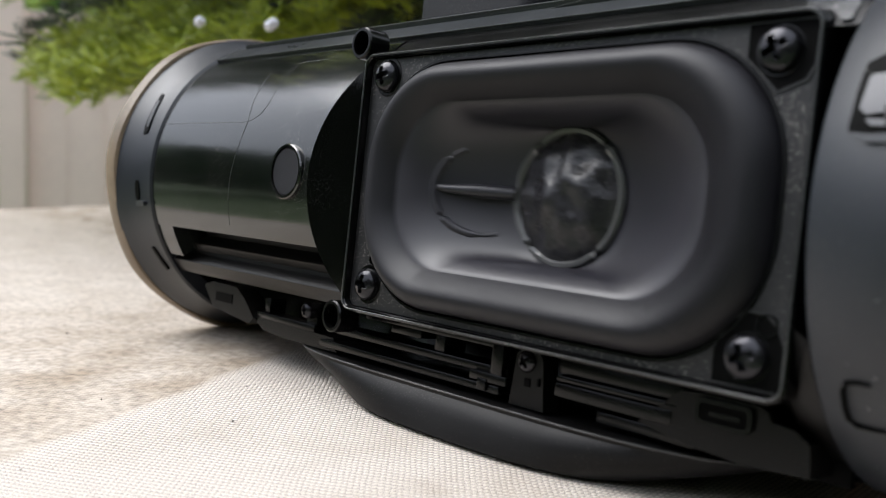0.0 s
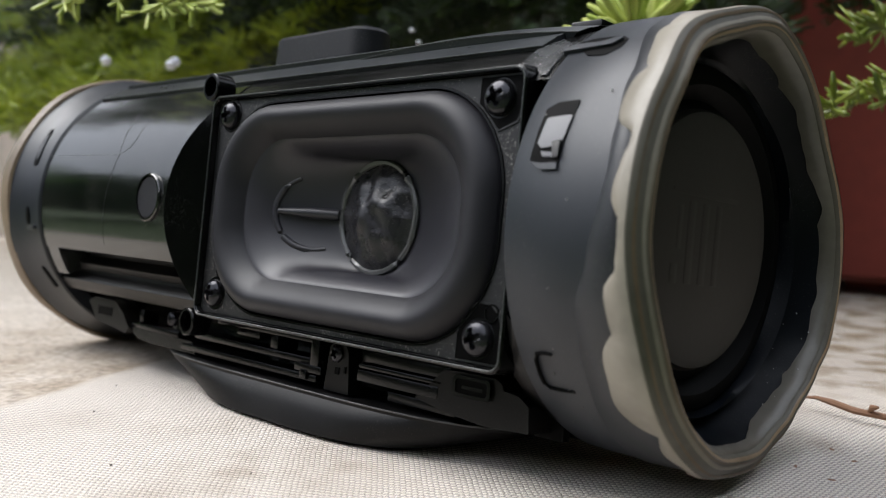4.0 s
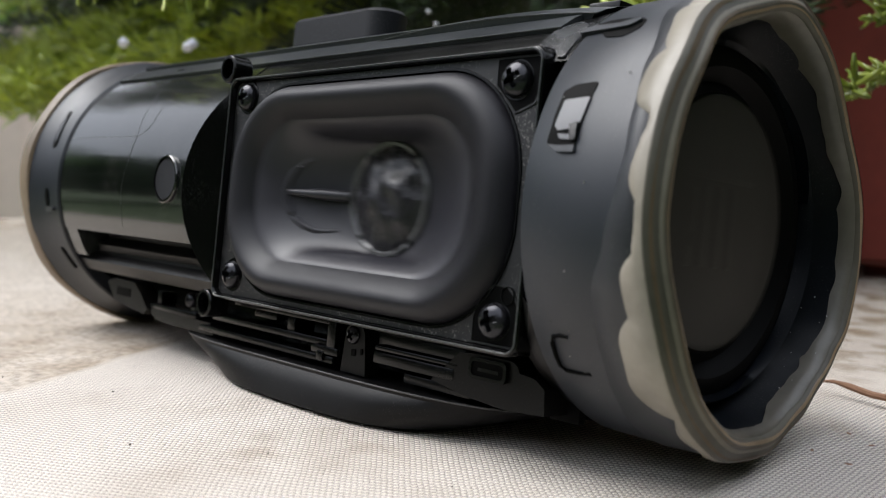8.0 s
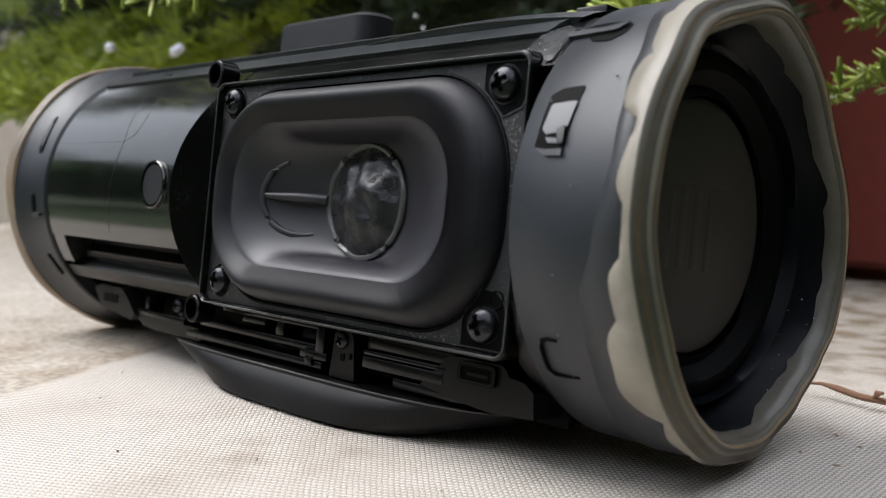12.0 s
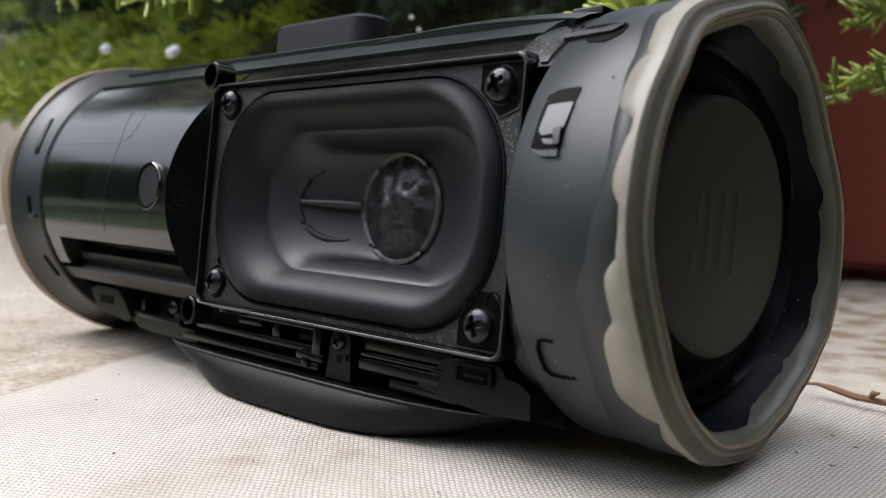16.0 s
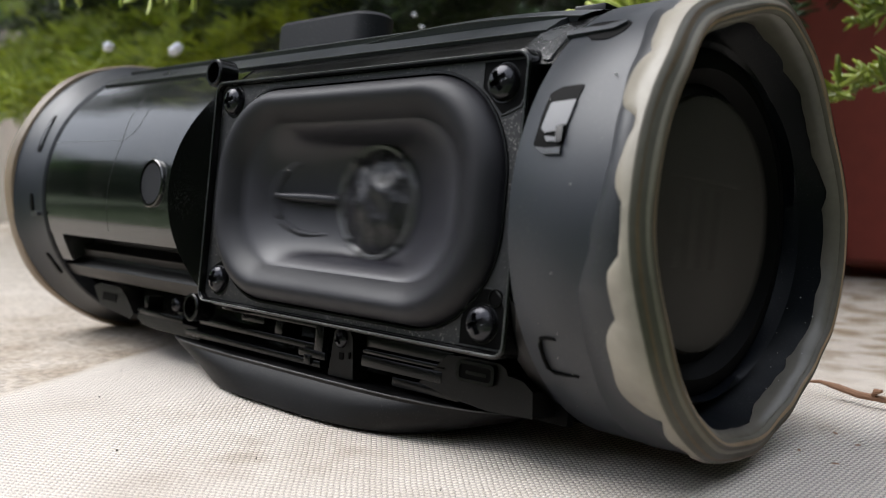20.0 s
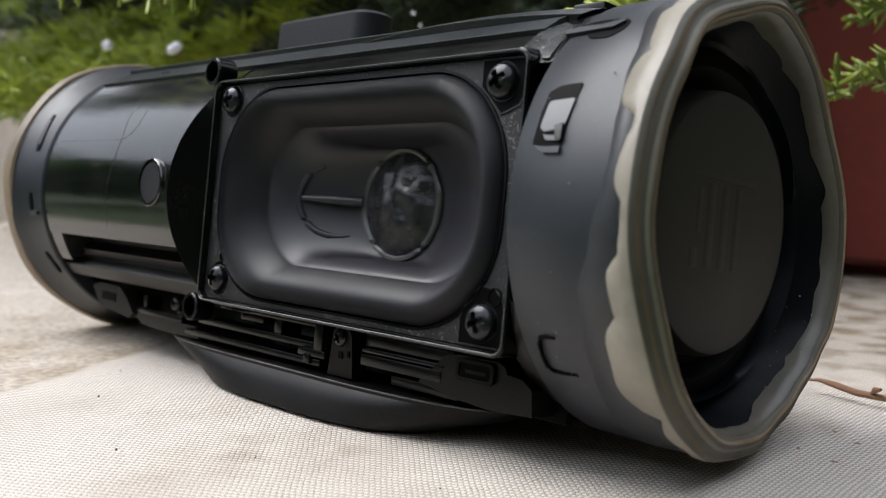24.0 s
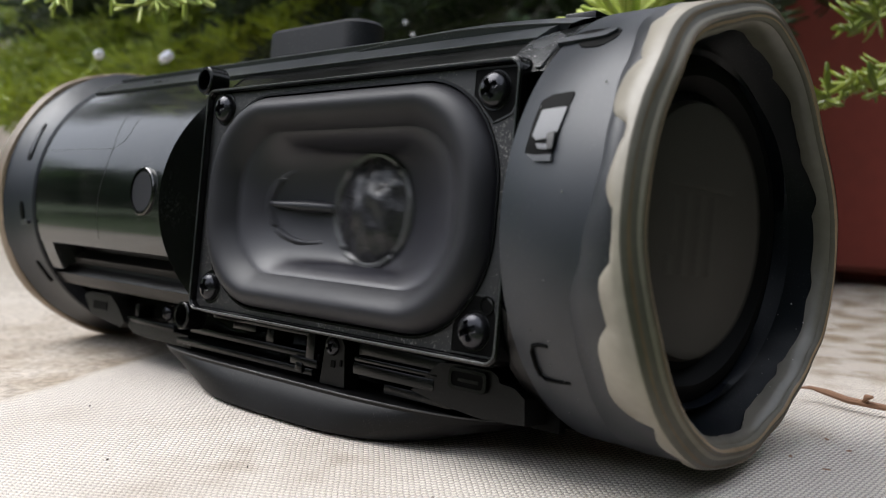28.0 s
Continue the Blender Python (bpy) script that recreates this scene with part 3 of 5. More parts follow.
def driver_plate():
    bm = bmesh.new()
    lp = [rounded(0.0513, 0.0268, 0.0022, -0.029), rounded(0.0513, 0.0268, 0.0022, Y_PLATE), rounded(0.0477, 0.0254, 0.0215, Y_PLATE), rounded(0.0472, 0.0249, 0.021, Y_PLATE + 0.0006), rounded(0.0472, 0.0249, 0.021, -0.029)]
    loft(bm, lp)
    plate = part("driver_plate", bm, M_PLATE, speaker, "textured black plastic frame, dusty")
    # raised wall round the plate
    bm = bmesh.new()
    o, i = (0.0522, 0.0280, 0.0028), (0.0512, 0.0270, 0.0022)
    loft(bm, [rounded(*o, -0.027), rounded(*o, -0.0350), rounded(o[0] - 0.0003, o[1] - 0.0003, o[2], -0.0353), rounded(i[0] + 0.0002, i[1] + 0.0002, i[2], -0.0353), rounded(*i, -0.0350), rounded(*i, -0.030)])
    part("pocket_wall", bm, M_SATIN, speaker)
    # pale bead: wear plus the wall edge's painted highlight
    bm = bmesh.new()
    rim = rounded(0.0517, 0.0275, 0.0025, -0.0353)
    rim.append(rim[0])
    tube(bm, rim, [0.00020 + 0.00008 * noise.noise(Vector((i * 0.8, 2, 0))) for i in range(len(rim))], 6, False)
    part("worn_lit_edge", bm, M_EDGE, speaker)
    # raised outline of the surround's seat
    bm = bmesh.new()
    loft(bm, [rounded(0.0482, 0.0259, 0.022, Y_PLATE + 0.0004), rounded(0.0480, 0.0257, 0.0218, Y_PLATE - 0.0003), rounded(0.0475, 0.0252, 0.0213, Y_PLATE - 0.0003), rounded(0.0472, 0.0249, 0.021, Y_PLATE + 0.001)])
    part("seat_ring", bm, M_SATIN, plate)
    return plate


plate = driver_plate()


def screw(x, y, z, r, parent, turn=20.0, name="screw"):
    """Pan head with a pressed cross."""
    bm = bmesh.new()
    n = 56
    rings = (1.0, 1.0, 0.97, 0.9, 0.8, 0.7, 0.6, 0.52, 0.44, 0.36, 0.28, 0.20, 0.12, 0.05)
    loops = []
    for k, q in enumerate(rings):
        lp = []
        for i in range(n):
            a = 2 * math.pi * i / n
            h = (1.2 if k == 0 else 0.16 if k == 1 else 0.0 - 0.50 * math.sqrt(max(0.0, 1 - q * q)))
            c, d = q * math.cos(a), q * math.sin(a)
            arm = min(abs(c), abs(d)) < 0.15 and q < 0.60
            if arm:
                h += 0.42 * min(1, (0.64 - q) / 0.10)
            b = a + radians(turn)
            lp.append(Vector((x + r * q * math.cos(b), y + h * r, z + r * q * math.sin(b))))
        loops.append(lp)
    loft(bm, loops, cap0=True, cap1=True)
    return part(name, bm, M_SCREW, parent, angle=30)


for (x, z, turn) in ((-0.0453, 0.0229, 12), (0.045, 0.0223, 28), (-0.0449, -0.0217, -5), (0.0451, -0.0221, 20)):
    bm = bmesh.new()
    disc_y(bm, x, z, Y_PLATE - 0.0002, Y_PLATE + 0.002, 0.0039 if x > 0 else 0.0042, 28, 0.0001, hole=0.0035)
    part("screw_well", bm, M_SATIN, plate)
    # near-black disc level with the plate stands for the well's shade
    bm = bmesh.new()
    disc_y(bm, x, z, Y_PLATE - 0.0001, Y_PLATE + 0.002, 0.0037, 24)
    part("well_shade", bm, M_DARK, plate)
    screw(x, Y_PLATE - 0.0007, z, 0.0034, plate, turn)

for sz in (1, -1):
    bm = bmesh.new()
    if sz > 0:
        out = [(0.0398, 0.0264), (0.0399, 0.0215), (0.0432, 0.0184), (0.0452, 0.0164), (0.0462, 0.0168), (0.0494, 0.0180), (0.0505, 0.0200), (0.0506, 0.0264)]
    else:
        out = [(0.0397, 0.0264), (0.0396, 0.0216), (0.0418, 0.0172), (0.0446, 0.0156), (0.0475, 0.0158), (0.0492, 0.0172), (0.0506, 0.0200), (0.0506, 0.0264)]
    loops = []
    for grow, y in ((0.0003, Y_PLATE + 0.001), (0.0003, Y_PLATE - 0.00025), (0.0, Y_PLATE - 0.00025), (-0.0002, Y_PLATE + 0.0010)):
        loops.append([Vector((x + grow * (1 if x > 0.046 else -1), y, sz * (z - grow * (1 if z < 0.02 else -1)))) for x, z in out])
    loft(bm, loops)
    part("pocket_rim", bm, M_PLATE, plate)
    # flat near-black plate in place of a cut-out: its shade is painted
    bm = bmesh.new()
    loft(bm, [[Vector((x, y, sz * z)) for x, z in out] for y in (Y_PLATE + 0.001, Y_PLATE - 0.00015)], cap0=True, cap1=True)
    part("pocket_shade", bm, M_DARK, plate)
    if sz < 0:
        for x, z, r in ((0.0478, -0.0172, 0.0017), (-0.0440, -0.0163, 0.0011)):
            bm = bmesh.new()
            disc_y(bm, x, z, Y_PLATE - 0.0004, Y_PLATE + 0.001, r, 20, 0, hole=r * 0.86)
            part("pin_hole", bm, M_SATIN, plate)
            # near-black disc painted for the pin hole's shade
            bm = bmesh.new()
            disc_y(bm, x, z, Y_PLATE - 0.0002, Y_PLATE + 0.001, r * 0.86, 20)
            part("hole_shade", bm, M_DARK, plate)

for x, z in ((-0.0545, 0.0306), (-0.0553, -0.0300)):
    bm = bmesh.new()
    disc_y(bm, x, z, -0.0352, -0.0300, 0.0036, 28, 0.0003, hole=0.0027)
    boss = part("screw_boss", bm, M_SATIN, speaker)
    bm = bmesh.new()
    disc_y(bm, x, z, -0.0310, -0.0295, 0.0030, 20)
    part("boss_floor", bm, M_DARK, boss)

# ------------------------------------------------------------------ the woofer
SUR_OUT, SUR_IN = (0.0472, 0.0249, 0.0210), (0.0366, 0.0166, 0.0142)
Y_EDGE = -0.0295  # the cone's edge at rest


S_MID = -0.0036  # the stroke for which the rings of the surround are shaped


def share_of(u):
    """How much of the cone's stroke a ring of the surround follows, from the seat (0) to the cone (1)."""
    return 0.5 * u + 0.5 * u * u * (3 - 2 * u)


def sur_loop(u, dy=0.0):
    a = [p + (q - p) * u for p, q in zip(SUR_OUT, SUR_IN)]
    v = min(1, max(0, u))
    roll = math.sin(math.pi * v ** 0.72) ** 0.9
    y = (Y_PLATE + 0.0004) * (1 - u) + Y_EDGE * u - 0.0042 * roll + S_MID * share_of(v)
    return rounded(*a, y + dy)


N_RING = 56
surround = []
for k in range(N_RING):
    u0, u1 = k / N_RING, (k + 1) / N_RING
    bm = bmesh.new()
    loft(bm, [sur_loop(u0), sur_loop((u0 + u1) / 2), sur_loop(u1), sur_loop(u1 + 0.004, 0.0010)])
    # normals of the whole roll, so that the pieces read as one skin
    bm.normal_update()
    if sum(f.normal.y for f in bm.faces) > 0:
        bmesh.ops.reverse_faces(bm, faces=bm.faces)
    ob = part("surround_ring", bm, M_RUBBER, speaker, "soft black rubber surround", angle=180)
    skin = []
    for u in (u0, (u0 + u1) / 2, u1, u1):
        here, before, after = sur_loop(u), sur_loop(max(0.0, u - 0.02)), sur_loop(min(1.0, u + 0.02))
        for i in range(len(here)):
            d = (here[(i + 2) % len(here)] - here[i - 2]).cross(after[i] - before[i])
            d.normalize()
            skin.append(d if d.y < 0 else -d)
    ob.data.normals_split_custom_set_from_vertices(skin)
    surround.append(ob)

bm = bmesh.new()
loops = []
for a, b, r, y in ((0.0370, 0.0170, 0.0147, Y_EDGE + 0.0006), (0.0366, 0.0167, 0.0145, Y_EDGE), (0.0360, 0.0164, 0.0143, Y_EDGE + 0.0001), (0.0350, 0.0159, 0.0140, Y_EDGE + 0.0005), (0.0338, 0.0154, 0.0137, Y_EDGE + 0.0011), (0.0322, 0.0147, 0.0134, Y_EDGE + 0.0020), (0.0308, 0.0142, 0.0132, Y_EDGE + 0.0030), (0.0285, 0.0137, 0.0130, Y_EDGE + 0.0045), (0.025, 0.0134, 0.0129, Y_EDGE + 0.0066), (0.0185, 0.0131, 0.0128, Y_EDGE + 0.0098), (0.0140, 0.0129, 0.0127, Y_EDGE + 0.0114), (0.0124, 0.0124, 0.0124, Y_EDGE + 0.0118)):
    loops.append(rounded(a, b, r, y))
loft(bm, loops)
cone = part("cone", bm, M_CONE, speaker, "smooth dark grey oval cone with embossed ribs")
bm = bmesh.new()
loops = []
for i in range(11):
    t = i / 10
    rr = 0.0126 * (1 - t) + 0.0004 * t
    yy = Y_EDGE + 0.0116 - 0.0036 * (1 - (rr / 0.0126) ** 2)
    lp = []
    for v in rounded(rr, rr, rr, yy):
        lp.append(v + Vector((0, 0.0012 * noise.noise(Vector((v.x * 230, 0, v.z * 230))) * (1 if i else 0), 0)))
    loops.append(lp)
loft(bm, loops, cap1=True)
cap = part("dust_cap", bm, M_CAP, cone, "shiny wrinkled black dust cap")
bm = bmesh.new()
pts = [Vector((0.0126 * math.cos(2 * math.pi * i / 40), Y_EDGE + 0.0112 + 0.0003 * noise.noise(Vector((i * 0.6, 0, 0))), 0.0126 * math.sin(2 * math.pi * i / 40))) for i in range(41)]
tube(bm, pts, [0.00070 + 0.00045 * noise.noise(Vector((i * 0.9, 5, 0))) for i in range(40)] + [0.0007], 6, False)
part("glue_bead", bm, material("clear_glue_bead", (0.10, 0.10, 0.10), 0.12, bump=0.6, fine=600, depth=0.0005), cone, "uneven glossy bead of glue")
for s in (-1,):
    bm = bmesh.new()
    tube(bm, [Vector((s * 0.0130, Y_EDGE + 0.0110, 0)), Vector((s * 0.02, Y_EDGE + 0.0078, 0)), Vector((s * 0.0280, Y_EDGE + 0.0040, 0))], [0.0014, 0.0014, 0.0007], 12)
    part("rib", bm, M_CONE, cone)


def cone_y(x, z):
    """Depth of the cone's left flank: follows its loops from the edge to the cap."""
    table = ((0.0350, 0.0159, 0.0005), (0.0338, 0.0154, 0.0011), (0.0322, 0.0147, 0.0020), (0.0308, 0.0142, 0.0030), (0.0285, 0.0137, 0.0045), (0.025, 0.0134, 0.0066), (0.0185, 0.0131, 0.0098), (0.0140, 0.0129, 0.0114))
    best = None
    for (a0, b0, y0), (a1, b1, y1) in zip(table, table[1:]):
        for k in range(21):
            u = k / 20
            a, b = a0 + (a1 - a0) * u, b0 + (b1 - b0) * u
            r = b * 0.97
            dx = max(0.0, abs(x) - (a - r))
            off = abs(math.hypot(dx, max(0.0, abs(z) - (b - r))) - r)
            if best is None or off < best[0]:
                best = (off, y0 + (y1 - y0) * u)
    return Y_EDGE + best[1]


bm = bmesh.new()
pts = []
for i in range(20):
    a = radians(112 + 178 * i / 19)
    pts.append((-0.0195 + 0.0100 * math.cos(a), 0.0088 * math.sin(a)))
tube(bm, [Vector((x, cone_y(x, z) + 0.0004, z)) for x, z in pts], [0.0009 if 2 < i < 17 else 0.0006 for i in range(20)], 10)
part("rib", bm, M_CONE, cone)

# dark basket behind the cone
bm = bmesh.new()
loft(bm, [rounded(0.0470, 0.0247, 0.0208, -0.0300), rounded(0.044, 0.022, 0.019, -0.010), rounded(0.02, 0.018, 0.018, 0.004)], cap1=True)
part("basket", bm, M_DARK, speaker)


# ------------------------------------------------------------------ end rings, skirts and passive radiators
def wave(t, table):
    t = t % 360
    ks = sorted(table)
    for a, b in zip(ks, ks[1:] + [ks[0] + 360]):
        if a <= t < b or a <= t + 360 < b:
            tt = t if t >= a else t + 360
            u = (tt - a) / (b - a)
            u = u * u * (3 - 2 * u)
            return table[a] * (1 - u) + table[b % 360] * u
    return 0.0


CREST = {0: 0.0842, 30: 0.0835, 60: 0.0802, 90: 0.0785, 120: 0.0774, 150: 0.0772, 180: 0.0777, 210: 0.0780, 240: 0.0792, 270: 0.0815, 300: 0.0845, 330: 0.0858}
SHOULDER = {0: 0.0446, 40: 0.0440, 72: 0.0424, 105: 0.0460, 120: 0.0462, 143: 0.0452, 174: 0.0484, 188: 0.0490, 203: 0.0490, 214: 0.0472, 230: 0.0447, 248: 0.0437, 270: 0.0430, 300: 0.0438, 330: 0.0446}
FILM = {4: 0.0752, 352: 0.0735, 340: 0.0708, 324: 0.0701, 313: 0.0692, 301: 0.0682, 260: 0.0675, 200: 0.0664, 140: 0.0660, 90: 0.0672, 57: 0.0696, 34: 0.0738, 20: 0.0752, 10: 0.0758}


def lobe_edge(t):
    """How far the glue has crept back along the skirt: rounded lobes."""
    v = 0.0
    for c, w, h in ((27, 8, 0.0048), (45, 11, 0.0036), (64, 13, 0.0042), (8, 7, 0.0016), (-6, 6, 0.0006), (-19, 8, 0.0040), (-36, 14, 0.0070), (-58, 9, 0.0016), (-80, 14, 0.0020), (110, 16, 0.003), (150, 14, 0.002), (190, 20, 0.003), (235, 16, 0.002)):
        d = (t - c + 180) % 360 - 180
        v = max(v, h * max(0.0, 1 - (d / w) ** 2) ** 0.5)
    return v + 0.0004 * math.sin(radians(23 * t)) + 0.0004


INNER = {0: 0.0014, 60: 0.0014, 80: 0.0030, 94: 0.0044, 116: 0.0062, 134: 0.0030, 150: 0.0034, 164: 0.0020, 177: 0.0044, 192: 0.0024, 209: 0.0060, 224: 0.0034, 240: 0.0042, 257: 0.0018, 300: 0.0014}


def inner_edge(t):
    return wave(t, INNER) + 0.00018 * math.sin(radians(19 * t)) + 0.00012 * math.sin(radians(43 * t))


def collar(name, rows, mat, label, n=216, sub=None):
    """A closed band round the axis: each row is a function of the angle that gives (x, radius)."""
    bm = bmesh.new()
    loops = []
    for row in rows:
        lp = []
        for i in range(n):
            t = 360 * i / n
            x, r = row(t)
            lp.append(Vector((x, -r * math.cos(radians(t)), r * math.sin(radians(t)))))
        loops.append(lp)
    loft(bm, loops)
    return part(name, bm, mat, sub or speaker, label, angle=60)


def crest(t):
    return wave(t, CREST)


def shoulder(t):
    return wave(t, SHOULDER)


def near_end():
    x0 = 0.0562
    fx = lambda t: wave(t, FILM)
    ring = collar("end_ring", [lambda t: (x0, R - 0.006), lambda t: (x0, R + 0.0002), lambda t: (x0 + 0.0004, R + 0.0006), lambda t: (fx(t) - 0.002, R + 0.0008), lambda t: (fx(t) + 0.0012, R + 0.0008), lambda t: (fx(t) + 0.0012, R - 0.002), lambda t: (0.0625, R - 0.006)], M_RING, "matt dark grey rubberised end ring")
    collar("rubber_skirt", [lambda t: (fx(t), R + 0.0007), lambda t: (fx(t) + 0.0004, R + 0.0011), lambda t: (crest(t) - 0.0062, shoulder(t) - 0.0006), lambda t: (crest(t) - 0.0034, shoulder(t) - 0.0009), lambda t: (crest(t) - 0.0024, shoulder(t) - 0.0030), lambda t: (crest(t) - 0.0030, shoulder(t) - 0.0042)], M_SKIRT, "wavy dark grey rubber skirt")
    def back(t, e, r):
        x = crest(t) - 0.0036 - lobe_edge(t)
        u = min(1.0, max(0.0, (x - fx(t) - 0.0004) / max(0.001, crest(t) - 0.0066 - fx(t))))
        return (x + e, (R + 0.0011) * (1 - u) + (shoulder(t) - 0.0006) * u + r)
    collar("glue_smear", [lambda t: back(t, 0, -0.0003), lambda t: back(t, 0.0004, 0.0004), lambda t: (crest(t) - 0.0036, shoulder(t) + 0.0001), lambda t: (crest(t) - 0.0024, shoulder(t) - 0.0001), lambda t: (crest(t) - 0.0022, shoulder(t) - 0.0010)], M_GLUE, "smeared beige glue creeping in lobes over the skirt")
    collar("rolled_lip", [lambda t: (crest(t) - 0.0027, shoulder(t) - 0.0006), lambda t: (crest(t) - 0.0022, shoulder(t) - 0.0001), lambda t: (crest(t) - 0.0014, shoulder(t) - 0.0007), lambda t: (crest(t) - 0.0011, shoulder(t) - 0.0019), lambda t: (crest(t) - 0.0004, shoulder(t) - 0.0027), lambda t: (crest(t), shoulder(t) - 0.0035), lambda t: (crest(t) - 0.0003, shoulder(t) - 0.0043), lambda t: (crest(t) - 0.0012, shoulder(t) - 0.0048), lambda t: (crest(t) - 0.0022, shoulder(t) - 0.0046)], M_LIP, "translucent olive-grey rolled lip")
    collar("glue_smear", [lambda t: (crest(t) - 0.0010, shoulder(t) - 0.0044), lambda t: (crest(t) - 0.0012, shoulder(t) - 0.0050), lambda t: (crest(t) - 0.0014 - 0.5 * inner_edge(t), shoulder(t) - 0.0057), lambda t: (crest(t) - 0.0014 - inner_edge(t), shoulder(t) - 0.0060), lambda t: (crest(t) - 0.0017 - inner_edge(t), shoulder(t) - 0.0050)], M_THIN, "grey glue smeared inside the lip")
    # stripes along the lip: where the glue has set in bands
    line = ((-0.0022, -0.0001), (-0.0014, -0.0007), (-0.0011, -0.0019), (-0.0004, -0.0027), (0.0, -0.0035), (-0.0003, -0.0043), (-0.0012, -0.0048))
    def on_lip(t, u):
        k = min(5, int(u))
        f = u - k
        (xa, ra), (xb, rb) = line[k], line[k + 1]
        return (crest(t) + xa + (xb - xa) * f + 0.00012, shoulder(t) + ra + (rb - ra) * f + 0.00006)
    def shake(t, seed, amount):
        return amount * noise.noise(Vector((2.2 * math.cos(radians(t)), 2.2 * math.sin(radians(t)), seed)))
    for seed, u0, u1, amount, m in ((1, 0.95, 1.5, 0.7, M_STREAK), (4, 2.5, 3.3, 0.6, M_RIDGE), (7, 3.5, 3.8, 0.5, M_STREAK), (9, 4.3, 5.0, 0.7, M_AMBER)):
        collar("glue_stripe", [lambda t, e=e: on_lip(t, max(0.1, min(5.9, (u0 + (u1 - u0) * e) + shake(t, seed, 0.35) + (e - 0.5) * shake(t, seed + 30, amount)))) for e in (0.0, 0.33, 0.66, 1.0)], m, "")
    collar("inner_lining", [lambda t: (crest(t) - 0.0016, shoulder(t) - 0.0040), lambda t: (crest(t) - 0.0035, shoulder(t) - 0.0052), lambda t: (crest(t) - 0.0085, min(shoulder(t) - 0.0060, 0.0396)), lambda t: (0.0665, R - 0.0070)], M_LINING, "smooth dark blue-grey inner lining")
    collar("film_fold", [lambda t: (0.0705 + 0.0014 * math.sin(radians(2 * t + 60)), R - 0.0074), lambda t: (0.0697 + 0.0016 * math.sin(radians(3 * t)), R - 0.0084), lambda t: (0.0672, R - 0.0085 + 0.0006 * math.sin(radians(5 * t)))], M_LINING, "")
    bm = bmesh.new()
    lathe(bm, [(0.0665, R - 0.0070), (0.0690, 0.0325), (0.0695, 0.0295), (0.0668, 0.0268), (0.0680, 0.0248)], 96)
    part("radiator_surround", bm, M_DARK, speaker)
    return ring


def radiator(sign, x):
    bm = bmesh.new()
    lathe(bm, [(x - sign * 0.006, 0.0252), (x - sign * 0.0020, 0.0250), (x - sign * 0.0005, 0.0243), (x, 0.0228), (x, 0.0001)], 96)
    disc = part("passive_radiator", bm, M_DISC, speaker, "dark grey disc of the passive radiator with embossed bars")
    for (y0, y1, z0, z1) in ((-0.013, 0.011, 0.0080, 0.0090), (-0.0105, -0.0090, -0.002, 0.0060), (-0.0070, -0.0045, -0.0085, 0.0070), (-0.0020, 0.0004, -0.0085, 0.0070), (0.0030, 0.0050, -0.0085, 0.0070), (-0.0120, -0.0095, -0.0085, -0.0050)):
        bm = bmesh.new()
        box(bm, x - 0.0002, x + sign * 0.00007, y0, y1, z0, z1, 0.00006)
        part("embossed_bar", bm, M_DISC, disc)
    return disc


def far_end():
    x0 = -0.1375
    bm = bmesh.new()
    lathe(bm, [(x0, R - 0.004), (x0, R), (x0 - 0.0005, R + 0.0006), (x0 - 0.0095, R + 0.0012), (x0 - 0.0140, R + 0.0026), (x0 - 0.0172, R + 0.0036), (x0 - 0.0178, R + 0.0030), (x0 - 0.0178, R - 0.003)], 144)
    ring = part("end_ring", bm, M_RING, speaker, "matt dark grey end ring with slots")
    bm = bmesh.new()
    loops = [around(x, r, 144, f=lambda a: 0.0004 * math.sin(radians(3 * a)) + 0.0003 * math.sin(radians(8 * a + 40))) for x, r in ((x0 - 0.0165, R + 0.0030), (x0 - 0.0168, R + 0.0040), (x0 - 0.0190, R + 0.0046), (x0 - 0.0218, R + 0.0044), (x0 - 0.0230, R + 0.0030), (x0 - 0.0225, R), (x0 - 0.016, R - 0.002))]
    loft(bm, loops)
    part("glue_lip", bm, M_TAN, speaker, "smeared translucent tan glue lip")
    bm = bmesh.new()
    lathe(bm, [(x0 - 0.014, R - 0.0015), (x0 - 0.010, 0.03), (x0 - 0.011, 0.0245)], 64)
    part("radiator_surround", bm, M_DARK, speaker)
    return ring


ring_r, ring_l = near_end(), far_end()
disc_r, disc_l = radiator(1, 0.0720), radiator(-1, -0.1500)


def on_ring(t, r):
    return -r * math.cos(radians(t)), r * math.sin(radians(t))


def ring_shape(name, outline, r, mat, parent, depth=0.0015, soft=0.25):
    """A plate with rounded corners bent onto an end ring; the outline is (x, angle) with angles as arc lengths at r."""
    pts = [Vector((x, radians(t) * r)) for x, t in outline]
    n = len(pts)
    smooth = []
    for i in range(n):
        p, q, w = pts[i - 1], pts[i], pts[(i + 1) % n]
        for k in range(4):
            u = k / 3
            a, b = q + (p - q) * soft, q + (w - q) * soft
            smooth.append((a * (1 - u) + q * u) * (1 - u) + (q * (1 - u) + b * u) * u)
    def at(p, rr):
        return Vector((p.x, -rr * math.cos(p.y / r), rr * math.sin(p.y / r)))
    c = sum(smooth, Vector((0, 0))) / len(smooth)
    bm = bmesh.new()
    loft(bm, [[at(p, r - depth) for p in smooth], [at(p, r) for p in smooth], [at(c + (p - c) * 0.7, r) for p in smooth], [at(c + (p - c) * 0.35, r) for p in smooth], [at(c + (p - c) * 0.02, r) for p in smooth]], cap1=True)
    return part(name, bm, mat, parent)


RR = R + 0.0008
